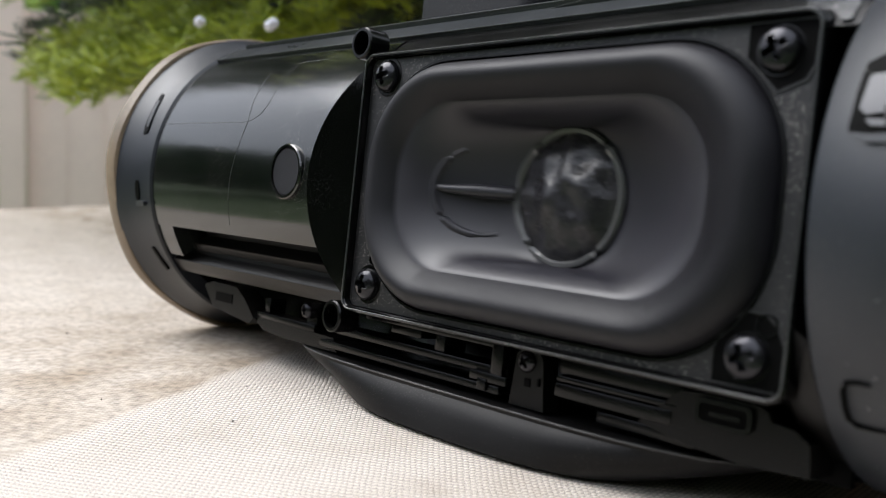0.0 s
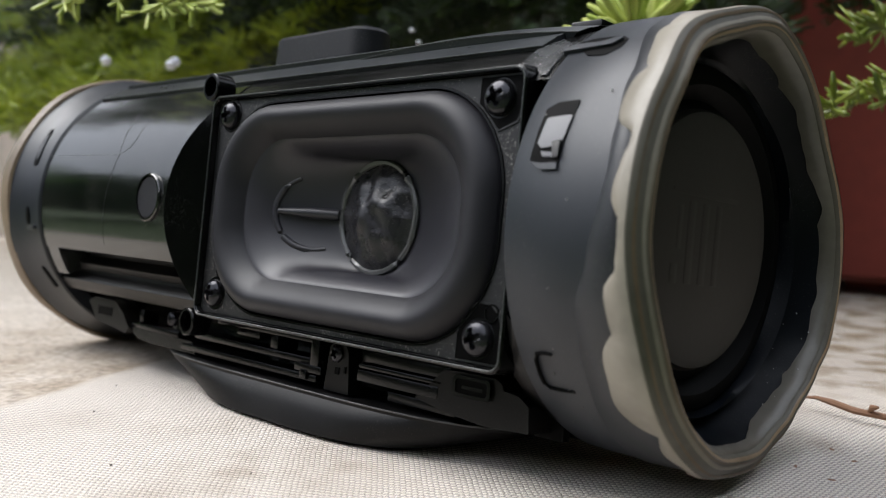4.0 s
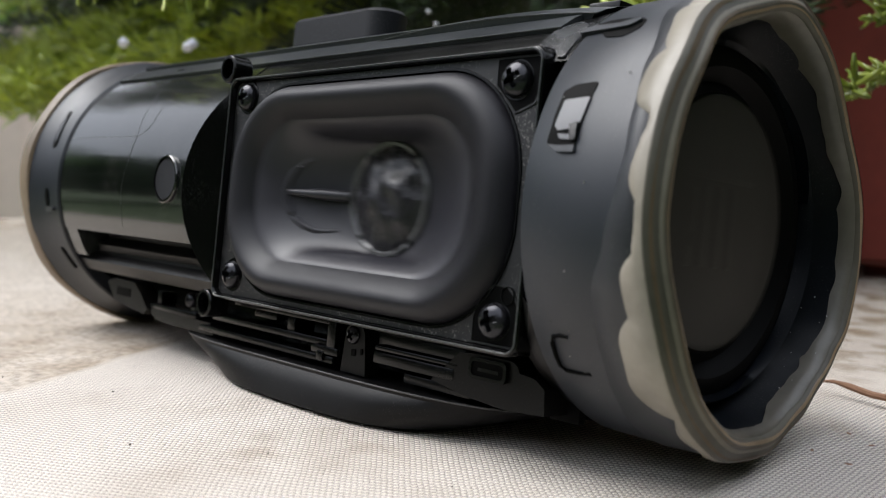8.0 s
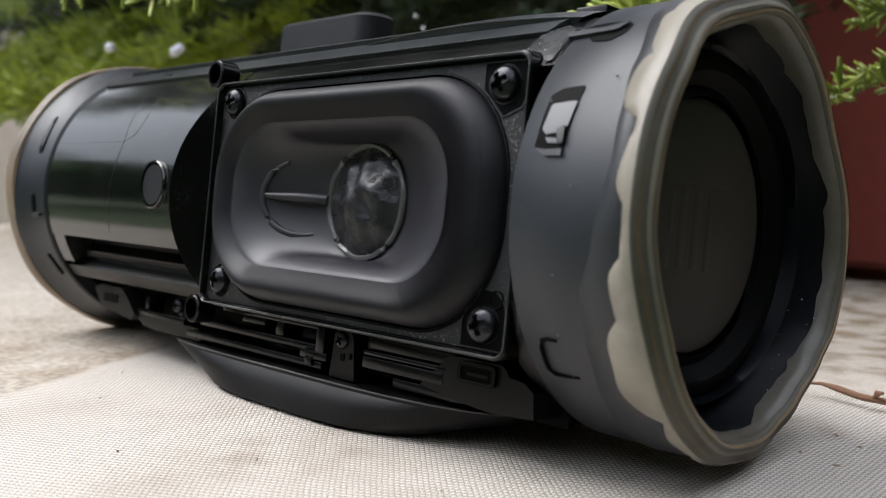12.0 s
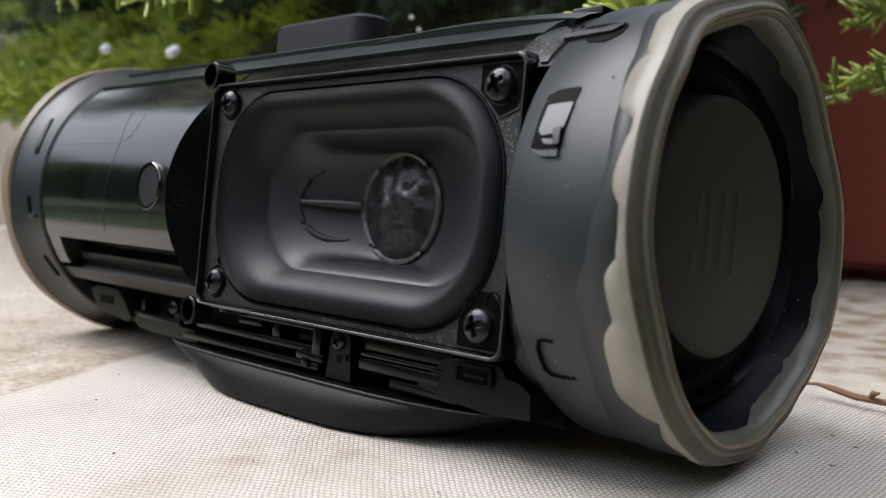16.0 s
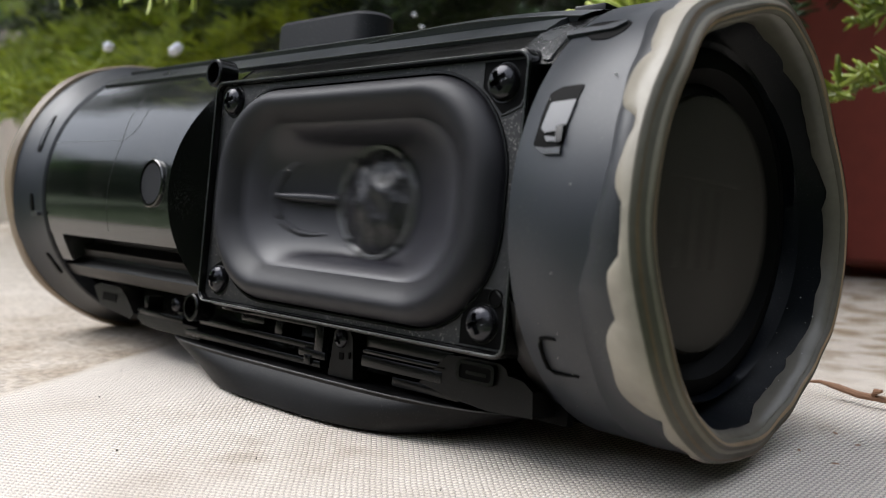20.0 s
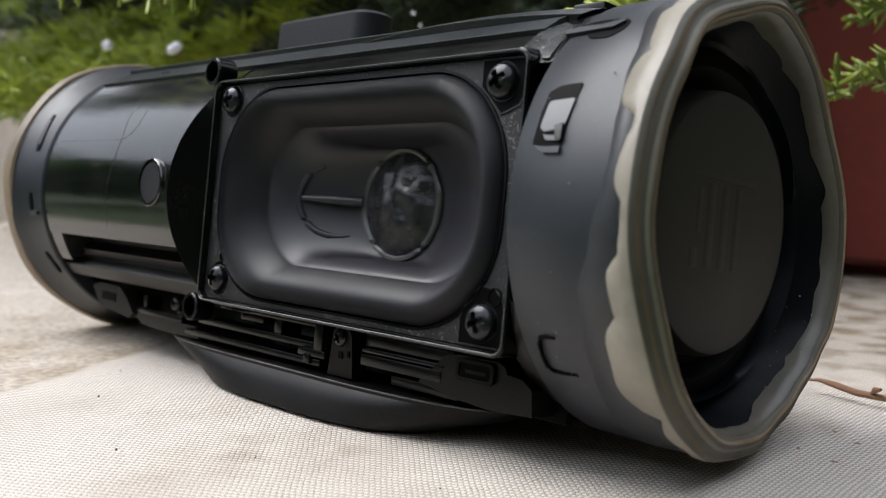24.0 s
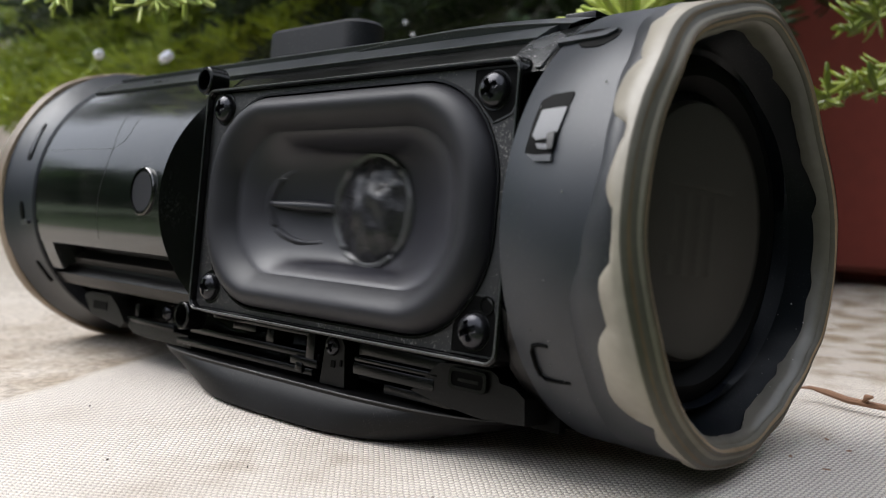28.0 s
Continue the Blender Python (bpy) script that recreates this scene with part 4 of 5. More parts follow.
# front slot of near ring: hole's shade as black plate, pale catch, small hook
ring_shape("slot", ((0.0664, 28.2), (0.0620, 27.7), (0.0600, 26.0), (0.0599, 20.5), (0.0599, 12.6), (0.0630, 11.2), (0.0660, 11.4), (0.0661, 18.1)), RR + 0.0001, M_DARK, ring_r, soft=0.12)
ring_shape("catch", ((0.0611, 23.3), (0.0662, 23.9), (0.0659, 17.6), (0.0652, 17.4), (0.0644, 16.1), (0.0618, 15.6), (0.0608, 16.8)), RR + 0.0003, M_CATCH, ring_r, soft=0.10)
ring_shape("hook", ((0.0640, 16.9), (0.0655, 17.6), (0.0660, 13.4), (0.0648, 13.2), (0.0645, 15.0)), RR + 0.0006, M_SATIN, ring_r, soft=0.15)
ring_shape("catch", ((0.0619, 14.9), (0.0646, 14.6), (0.0648, 13.5), (0.0626, 13.6)), RR + 0.0003, M_CATCH, ring_r, soft=0.10)
ring_shape("slot_lip", ((0.0604, 12.4), (0.0628, 12.0), (0.0659, 12.2), (0.0661, 10.6), (0.0625, 10.6)), RR + 0.0004, M_RING, ring_r, soft=0.15)
# upper slot, again a plate of hole shade, with a bar across it
ring_shape("slot", ((0.0568, 50.2), (0.0596, 52.1), (0.0658, 51.7), (0.0677, 49.6), (0.0678, 45.9), (0.0655, 42.9), (0.0617, 43.4), (0.0596, 46.0)), RR + 0.0001, M_DARK, ring_r)
ring_shape("catch", ((0.0550, 47.0), (0.0575, 48.4), (0.0640, 48.2), (0.0662, 50.2), (0.0670, 49.2), (0.0655, 46.6), (0.0600, 45.9), (0.0556, 45.4)), RR + 0.0006, M_RING, ring_r, soft=0.12)
ring_shape("worn_shoulder", ((0.0458, 44.5), (0.0458, 53.0), (0.0498, 57.0), (0.0536, 53.0), (0.0545, 38.5), (0.0530, 38.5), (0.0508, 42.0)), R + 0.0002, M_WORN, speaker, soft=0.08)
# lower bayonet mark: groove shade drawn as a near-black bead
bm = bmesh.new()
tube(bm, [Vector((x, *on_ring(t, RR))) for x, t in ((0.0640, -31.9), (0.0622, -31.8), (0.0608, -32.3), (0.0602, -34.0), (0.0599, -38.0), (0.0600, -41.0), (0.0610, -42.2), (0.0636, -42.3), (0.0662, -42.0))], [0.0003, 0.00035, 0.0004, 0.0004, 0.0004, 0.0004, 0.0004, 0.00035, 0.0003], 6)
part("bayonet_slot", bm, M_DARK, ring_r)
# slots of the far ring, plates of hole shade as well
RL = R + 0.0012
ring_shape("slot", ((-0.1480, 31.5), (-0.1450, 31.0), (-0.1432, 13.5), (-0.1462, 13.0)), RL + 0.0001, M_DARK, ring_l)
ring_shape("catch", ((-0.1464, 28), (-0.1448, 27.5), (-0.1436, 16.5), (-0.1452, 16.0)), RL + 0.0003, M_RING, ring_l)
ring_shape("slot", ((-0.1462, -4.5), (-0.1438, -4.5), (-0.1434, -12), (-0.1460, -12.5)), RL + 0.0001, M_DARK, ring_l, soft=0.45)
ring_shape("catch", ((-0.1450, -12.4), (-0.1400, -12.2), (-0.1400, -14.0), (-0.1450, -14.6)), RL + 0.0006, M_RING, ring_l)
ring_shape("slot", ((-0.1444, -31), (-0.1425, -31), (-0.1405, -41), (-0.1424, -41.5)), RL + 0.0001, M_DARK, ring_l)
# dust streaks and scratches on the near ring
rnd = random.Random(21)
for k in range(12):
    x, t = rnd.uniform(0.058, 0.072), rnd.uniform(-55, 60)
    d = rnd.uniform(0.00007, 0.0002)
    ring_shape("dust_speck", ((x, t), (x + d, t + 0.2), (x + d * 0.8, t - d * 900), (x - d * 0.2, t - d * 1100)), RR + 0.00012 + 0.0004 * (x > 0.068), M_DUST, ring_r, 0.0004)

# specks of dust on the lining inside the near end
for k in range(22):
    a, x = radians(rnd.uniform(190, 262)), rnd.uniform(0.069, 0.0765)
    r = 0.0383 if x < 0.073 else 0.0388
    bm = bmesh.new()
    bmesh.ops.create_icosphere(bm, subdivisions=1, radius=rnd.uniform(0.00008, 0.0002))
    speck = part("dust_speck", bm, M_DUST, ring_r)
    speck.location = (x, -r * math.cos(a), r * math.sin(a))

# ------------------------------------------------------------------ rubber foot
def oval(a, b, p, cx, n=72):
    out = []
    for i in range(n):
        t = 2 * math.pi * i / n
        c, d = math.cos(t), math.sin(t)
        out.append((cx + a * math.copysign(abs(c) ** (2 / p), c), b * math.copysign(abs(d) ** (2 / p), d)))
    return out


def ground_z(y):
    """Height, in the speaker's space, of the ground below y."""
    return (-H_AXIS + math.sin(radians(TILT)) * -y) / math.cos(radians(TILT))


bm = bmesh.new()
loops = []
for k, a, b, cx, sy in ((0.0, 0.0415, 0.0268, -0.0195, -0.0045), (0.08, 0.0435, 0.0280, -0.0195, -0.0045), (0.55, 0.0550, 0.0290, -0.0198, -0.0030), (0.84, 0.0630, 0.0298, -0.0225, -0.0010), (0.92, 0.0655, 0.0302, -0.0230, 0.0), (1.0, 0.0660, 0.0303, -0.0230, 0.0), (1.03, 0.0654, 0.0297, -0.0230, 0.0), (1.04, 0.0600, 0.024, -0.0230, 0.0)):
    lp = []
    for x, y in oval(a, b, 3.2 + 0.7 * min(1, k), cx):
        y += sy
        z0 = ground_z(y)
        lp.append(Vector((x, y, z0 + (-0.0406 - z0) * k)))
    loops.append(lp)
loft(bm, loops, cap0=True, cap1=True)
part("foot", bm, M_FOOT, speaker, "dark grey boat-shaped rubber foot")
# pale bead painted as the highlight along the foot's rim
bm = bmesh.new()
top = loops[5] + [loops[5][0]]
tube(bm, [v + Vector((0, 0, 0.0001)) for v in top], [0.00022] * len(top), 6, False)
part("worn_lit_edge", bm, M_EDGE, speaker)


def mechanism():
    """Brackets, rails and clips in the open recess under the plate."""
    def block(name, x0, x1, z0, z1, y0=-0.0262, y1=-0.020, mat=M_SATIN, bevel=0.0003, label=""):
        bm = bmesh.new()
        box(bm, x0, x1, y0, y1, z0, z1, bevel)
        return part(name, bm, mat, speaker, label)
    block("rail", -0.0525, -0.0100, -0.0300, -0.0286, -0.0275)
    block("rail", -0.0640, -0.0080, -0.0352, -0.0336, -0.0268)
    block("rail", -0.0690, -0.0090, -0.0388, -0.0372, -0.0278)
    block("stop", -0.0440, -0.0340, -0.0318, -0.0298, -0.0268)
    block("stop", -0.0300, -0.0270, -0.0336, -0.0300, -0.0262)
    block("upright", -0.0115, -0.0085, -0.0352, -0.0282, -0.0280)
    block("cross_piece", -0.0170, -0.0070, -0.0368, -0.0350, -0.0282)
    block("stop", -0.0145, -0.0120, -0.0385, -0.0362, -0.0285)
    # screwed bracket
    bm = bmesh.new()
    loft(bm, [[Vector((x, y, z)) for x, z in ((-0.0066, -0.0398), (0.0022, -0.0398), (0.0010, -0.0305), (-0.0004, -0.0288), (-0.0036, -0.0284), (-0.0056, -0.0300))] for y in (-0.0230, -0.0272)], cap0=True, cap1=True)
    br = part("bracket", bm, M_PANEL, speaker, "small screwed black bracket")
    screw(-0.0028, -0.0274, -0.0312, 0.0021, br, 35)
    # bracket holes: near-black blocks painted for their shade
    bm = bmesh.new()
    box(bm, -0.0030, -0.0016, -0.0274, -0.0260, -0.0358, -0.0342, 0)
    part("bracket_hole", bm, M_DARK, br)
    bm = bmesh.new()
    box(bm, 0.0002, 0.0008, -0.0275, -0.0260, -0.0352, -0.0338, 0)
    part("bracket_hole", bm, M_DARK, br)
    # right cover with its long ribs
    block("cover_strip", 0.0035, 0.0310, -0.0322, -0.0296, -0.0255)
    block("cover_strip", 0.0040, 0.0300, -0.0334, -0.0324, -0.0266)
    block("cover_strip", 0.0040, 0.0290, -0.0362, -0.0337, -0.0268)
    block("cover_strip", 0.0130, 0.0330, -0.0392, -0.0372, -0.0255)
    bm = bmesh.new()
    outline = ((0.0225, -0.0368), (0.0245, -0.0352), (0.0300, -0.0302), (0.0340, -0.0298), (0.0440, -0.0298), (0.0456, -0.0306), (0.0462, -0.0318), (0.0500, -0.0322), (0.0525, -0.0338), (0.0530, -0.0386), (0.0420, -0.0392), (0.0320, -0.0384))
    loft(bm, [[Vector((x, y, z)) for x, z in outline] for y in (-0.0200, -0.0266)], cap0=True, cap1=True)
    pn = part("port_panel", bm, M_PANEL, speaker, "black plastic panel with a charging port")
    bm = bmesh.new()
    loft(bm, [rounded(0.0050, 0.0021, 0.0012, -0.0270, 6, 0.0385, -0.0324), rounded(0.0050, 0.0021, 0.0012, -0.0274, 6, 0.0385, -0.0324), rounded(0.0042, 0.0014, 0.0008, -0.0274, 6, 0.0385, -0.0324), rounded(0.0042, 0.0014, 0.0008, -0.0262, 6, 0.0385, -0.0324)])
    part("port_rim", bm, M_SATIN, pn)
    # near-black block for the shade inside the port
    bm = bmesh.new()
    box(bm, 0.0343, 0.0427, -0.02715, -0.026, -0.0338, -0.0310, 0)
    part("port", bm, M_DARK, pn)
    bm = bmesh.new()
    box(bm, 0.0360, 0.0415, -0.0273, -0.026, -0.0329, -0.0322, 0)
    part("contact_tongue", bm, M_SATIN, pn)
    block("side_step", 0.0490, 0.0560, -0.0400, -0.0345, -0.0180, mat=M_DARK)
    block("side_step", 0.0500, 0.0540, -0.0340, -0.0318, -0.0230, mat=M_DARK)
    bm = bmesh.new()
    loops = []
    for x, lift in ((0.0500, -0.0016), (0.0518, -0.0010), (0.0538, -0.0006), (0.0556, -0.0005)):
        top_at = -41.0 if x < 0.052 else -41.0 + (x - 0.052) * 4200
        loops.append([Vector((x, -(R + lift) * math.cos(radians(t)), (R + lift) * math.sin(radians(t)))) for t in [top_at + (-74 - top_at) * k / 9 for k in range(10)]])
    loft(bm, loops, False)
    loft(bm, [[l[0] for l in loops], [l[0] * 0.9 for l in loops]], False)
    loft(bm, [loops[0], [v * 0.9 for v in loops[0]]], False)
    part("shell_corner", bm, M_PANEL, speaker)
    block("lower_cover", 0.0300, 0.0480, -0.0402, -0.0366, -0.0205, -0.010, mat=M_DARK, bevel=0.0010)
    # far clip, screw post and rail
    bm = bmesh.new()
    outline = ((-0.1285, -0.0310), (-0.1245, -0.0296), (-0.1110, -0.0298), (-0.1060, -0.0325), (-0.1010, -0.0368), (-0.1030, -0.0385), (-0.1230, -0.0365))
    loft(bm, [[Vector((x, y, z)) for x, z in outline] for y in (-0.0210, -0.0270)], cap0=True, cap1=True)
    cl = part("clip", bm, M_PANEL, speaker, "black plastic clip with a slot")
    # near-black block for the clip slot's shade
    bm = bmesh.new()
    box(bm, -0.1215, -0.1125, -0.0272, -0.026, -0.0345, -0.0320, 0.0)
    part("clip_slot", bm, M_DARK, cl)
    block("rail", -0.1010, -0.0740, -0.0365, -0.0348, -0.0262)
    bm = bmesh.new()
    outline = ((-0.1030, -0.0362), (-0.0660, -0.0366), (-0.0640, -0.0398), (-0.0880, -0.0400), (-0.0965, -0.0394))
    loft(bm, [[Vector((x, y, z)) for x, z in outline] for y in (-0.004, -0.0262)], cap0=True, cap1=True)
    part("lower_shell", bm, M_SATIN, speaker)
    block("post", -0.0800, -0.0755, -0.0395, -0.0300, -0.0245)
    screw(-0.0778, -0.0262, -0.0315, 0.0021, speaker, 10, "post_screw")
    block("stop", -0.0990, -0.0965, -0.0348, -0.0310, -0.0250)


mechanism()

# ------------------------------------------------------------------ pot and fir
def plant_pot():
    root = tagged(new("plant_pot"), "large red-brown terracotta pot holding a fir tree", "plant pot")
    root.matrix_basis = pose(-0.055, 0.553, 0.0)
    bm = bmesh.new()
    prof = [(0.006, 0.0), (0.0085, 0.160), (0.0125, 0.166), (0.30, 0.208), (0.30, 0.220), (0.345, 0.224), (0.352, 0.218), (0.352, 0.192), (0.30, 0.185)]
    loops = [[Vector((r * math.cos(2 * math.pi * i / 72), r * math.sin(2 * math.pi * i / 72), z)) for i in range(72)] for z, r in prof[1:]]
    loft(bm, loops, cap0=True)
    part("pot_wall", bm, M_POT, root)
    bm = bmesh.new()
    bmesh.ops.create_circle(bm, cap_ends=True, segments=48, radius=0.188, matrix=Matrix.Translation((0, 0, 0.315)))
    part("soil", bm, M_SOIL, root)
    for k in range(3):
        bm = bmesh.new()
        a = radians(120 * k + 30)
        box(bm, 0.11 * math.cos(a) - 0.02, 0.11 * math.cos(a) + 0.02, 0.11 * math.sin(a) - 0.02, 0.11 * math.sin(a) + 0.02, -0.004, 0.0088, 0.001)
        part("pot_foot", bm, M_POT, root)
    return root


plant_pot()


def sprig(verts, faces, base, way, up, length, needle, rnd, density=1.0, flat=0.55, fat=1.0):
    """A shoot with its needles, added to plain lists: stem, then needles set all round, more to the sides."""
    way = way.normalized()
    side = way.cross(up).normalized()
    up = side.cross(way).normalized()
    r = max(0.0009, length * 0.010)
    droop = rnd.uniform(0.0, 0.12)
    def at(u):
        return base + way * length * u - up * droop * length * u * u
    steps = 5
    k0 = len(verts)
    for s in range(steps + 1):
        for j in range(4):
            a = j * math.pi / 2
            verts.append(at(s / steps) + (side * math.cos(a) + up * math.sin(a)) * r * (1.1 - 0.7 * s / steps))
    for s in range(steps):
        for j in range(4):
            a, b = k0 + 4 * s + j, k0 + 4 * s + (j + 1) % 4
            faces.append((a, b, b + 4, a + 4))
    stem_faces = steps * 4
    count = int(length / needle * 16 * density)
    for i in range(count):
        u = 0.04 + 0.96 * (i + rnd.random()) / count
        ang = rnd.choice((0, 1)) * math.pi + rnd.gauss(0.25, flat)
        out = side * math.cos(ang) + up * abs(math.sin(ang)) * (1 if rnd.random() < 0.8 else -1)
        lean = 0.45 + 0.9 * max(0, u - 0.75) * 4 * rnd.uniform(0.6, 1.2)
        d = (out + way * lean + up * 0.15).normalized()
        n = needle * rnd.uniform(0.7, 1.1) * (1 - 0.25 * max(0, u - 0.85) * 6 * 0.3)
        w = d.cross(way).normalized() * needle * 0.055 * fat
        t = d.cross(w).normalized() * needle * 0.03 * fat
        p = at(u)
        mid, tip = p + d * n * 0.6 + up * n * 0.03, p + d * n + up * n * 0.10
        k = len(verts)
        verts += [p + w * 0.6, p - w * 0.6 , p + t, mid + w, mid - w, mid + t * 1.4, tip + w * 0.45, tip - w * 0.45]
        faces += [(k, k + 3, k + 5, k + 2), (k + 2, k + 5, k + 4, k + 1), (k + 1, k + 4, k + 3, k), (k + 3, k + 6, k + 5), (k + 5, k + 7, k + 4), (k + 5, k + 6, k + 7), (k + 4, k + 7, k + 6, k + 3)]
    return stem_faces


def branch(name, label, points, length, needle, mat, seed, n_side=8, density=1.0, parent=None, spread=55, fat=1.0):
    """A drooping bough: woody stem through the points with side shoots along it."""
    rnd = random.Random(seed)
    pts = [Vector(p) for p in points]
    verts, faces = [], []
    up = Vector((0, 0, 1))
    total = sum((b - a).length for a, b in zip(pts, pts[1:]))
    def at(u):
        d = u * total
        for a, b in zip(pts, pts[1:]):
            l = (b - a).length
            if d <= l or b is pts[-1]:
                return a + (b - a) * min(1, d / l), (b - a).normalized()
            d -= l
    for i in range(n_side):
        u = (i + 0.6) / n_side
        p, w = at(u)
        for s in (-1, 1):
            if rnd.random() < 0.12:
                continue
            q = Matrix.Rotation(s * radians(spread + rnd.uniform(-14, 14)), 3, up) @ w
            q = (q + up * rnd.uniform(-0.25, 0.15)).normalized()
            sprig(verts, faces, p, q, up, length * (1.15 - 0.75 * u) * rnd.uniform(0.7, 1.1), needle, rnd, density, fat=fat)
    for a, b in zip(pts, pts[1:]):
        sprig(verts, faces, a, b - a, up, (b - a).length * 1.03, needle, rnd, density, fat=fat)
    me = bpy.data.meshes.new(name)
    me.from_pydata(verts, [], faces)
    me.materials.append(mat)
    me.shade_smooth()
    ob = new(name, me)
    if parent is not None:
        ob.parent = parent
    tagged(ob, label)
    return ob


fir = tagged(new("fir_tree"), "young green fir tree with drooping boughs in the red pot", "tree")
bm = bmesh.new()
tube(bm, [Vector((-0.05, 0.55, 0.31)), Vector((-0.055, 0.56, 0.7)), Vector((-0.04, 0.55, 1.3)), Vector((-0.045, 0.55, 2.0))], [0.028, 0.022, 0.013, 0.004], 12)
part("trunk", bm, M_BARK, fir, "rough brown trunk")


def wpoint(px, py, depth, yaw=45.35, pitch=-3.75, roll=1.0, eye=(0.1625, -0.1627, 0.0538)):
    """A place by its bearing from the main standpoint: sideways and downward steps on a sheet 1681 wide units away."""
    m = view(*eye, yaw, pitch, roll)
    return m @ Vector(((px - 784) / 1681 * depth, -(py - 441) / 1681 * depth, -depth))


rnd = random.Random(11)


def bough_at(px, py, depth, mat, seed, size=0.11, n_side=6, density=0.8, needle=0.017, fat=1.0):
    a = wpoint(px, py, depth)
    out = Vector((-0.05, 0.55, a.z + 0.12)) - a
    if out.length < 0.25:
        out = Vector((rnd.uniform(-1, 1), 1, 0.3))
    out.z *= 0.6
    out = out.normalized()
    b, c = a + out * 0.11 + Vector((0, 0, 0.02)), a + out * 0.24 + Vector((0, 0, 0.05))
    return branch("bough", "drooping bough with green needles", [c, b, a], size, needle, mat, seed, n_side, density, fir, fat=fat)


# the dark mass behind the speaker, its shade put into the needle colour
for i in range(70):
    bough_at(rnd.uniform(260, 1130), rnd.uniform(-330, 120), rnd.uniform(0.48, 1.1), M_NEEDLE_SHADE, 100 + i)
# lighter and shade-coloured boughs that hang out over the ledge's end
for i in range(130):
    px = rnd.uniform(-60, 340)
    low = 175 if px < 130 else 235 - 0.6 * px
    bough_at(px, rnd.uniform(-260, low), rnd.uniform(0.65, 1.25), M_NEEDLE if px < 45 and i % 5 else M_NEEDLE_SHADE, 200 + i, 0.09)
for i in range(12):
    bough_at(rnd.uniform(-70, 60), rnd.uniform(165, 215), rnd.uniform(0.55, 0.85), M_NEEDLE, 380 + i, 0.06, 5)
# unseen boughs added overhead to shade the pot's side and the speaker's top
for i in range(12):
    bough_at(rnd.uniform(1250, 2700), rnd.uniform(-1700, -420), rnd.uniform(0.40, 0.80), M_NEEDLE_SHADE, 460 + i, 0.15, 6, 1.0, 0.034, 2.2)


# more unseen boughs, added to keep sky off the speaker's top
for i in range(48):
    bough_at(rnd.uniform(-560, 480), rnd.uniform(-1500, -400), rnd.uniform(0.50, 1.0), M_NEEDLE_SHADE, 560 + i, 0.16, 6, 1.0, 0.036, 2.2)


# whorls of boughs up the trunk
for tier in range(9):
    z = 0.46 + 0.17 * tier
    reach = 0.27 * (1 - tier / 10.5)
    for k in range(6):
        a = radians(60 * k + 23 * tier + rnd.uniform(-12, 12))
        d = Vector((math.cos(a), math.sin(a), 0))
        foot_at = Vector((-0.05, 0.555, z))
        branch("bough", "drooping bough with green needles", [foot_at, foot_at + d * reach * 0.5 + Vector((0, 0, 0.02)), foot_at + d * reach + Vector((0, 0, -0.03))], reach * 0.5, 0.034, M_NEEDLE_SHADE if (tier + k) % 3 else M_NEEDLE, 700 + 10 * tier + k, 5, 0.9, fir, fat=2.0)


def rosette(px, py, depth, seed, n=90, length=0.013, a0=-0.15, a1=math.pi + 0.15, fat=1.0):
    """A fresh bud seen nearly end on, its fat needles fanned between two bearings."""
    rnd2 = random.Random(seed)
    c = wpoint(px, py, depth)
    right = (wpoint(px + 50, py, depth) - c).normalized()
    up = (wpoint(px, py - 50, depth) - c).normalized()
    near = right.cross(up)
    verts, faces = [], []
    for i in range(n):
        a = rnd2.uniform(a0, a1)
        d = (right * math.cos(a) + up * math.sin(a) * 0.9 + near * rnd2.uniform(-0.5, 0.9)).normalized()
        ln = length * rnd2.uniform(0.65, 1.1)
        w = d.cross(near).normalized() * length * 0.075 * fat
        h = d.cross(w).normalized() * length * 0.045 * fat
        p = c + d * length * 0.08 + right * rnd2.uniform(-0.004, 0.004)
        k = len(verts)
        for u, q in ((0, 0.6), (0.35, 1.0), (0.8, 1.0), (0.96, 0.7), (1.0, 0.25)):
            o = p + d * ln * u + up * ln * 0.12 * u * u
            verts += [o + w * q, o + h * q, o - w * q, o - h * q]
        for r in range(4):
            for j in range(4):
                a0, b0 = k + 4 * r + j, k + 4 * r + (j + 1) % 4
                faces.append((a0, b0, b0 + 4, a0 + 4))
        faces.append((k + 16, k + 17, k + 18, k + 19))
    me = bpy.data.meshes.new("fresh_bud")
    me.from_pydata(verts, [], faces)
    me.materials.append(M_FRESH)
    me.shade_smooth()
    ob = new("fresh_bud", me)
    ob.parent = fir
    return tagged(ob, "yellow-green rosette of fresh fir needles")


rosette(1140, 44, 0.31, 7, 110, 0.0190, fat=0.9)
# drooping buds at the boughs' ends
rosette(125, -14, 0.31, 21, 26, 0.0085, math.pi - 0.3, 2 * math.pi + 0.2, 1.1)
rosette(215, -18, 0.31, 22, 16, 0.0085, math.pi, 2 * math.pi, 1.1)
rosette(312, -6, 0.305, 23, 34, 0.0085, math.pi - 0.2, 2 * math.pi + 0.3, 1.2)
rosette(355, -6, 0.31, 24, 16, 0.0100, math.pi + 0.9, 2 * math.pi + 0.2, 1.3)
rosette(270, 10, 0.33, 25, 9, 0.0085, math.pi - 0.1, 1.4 * math.pi, 0.9)
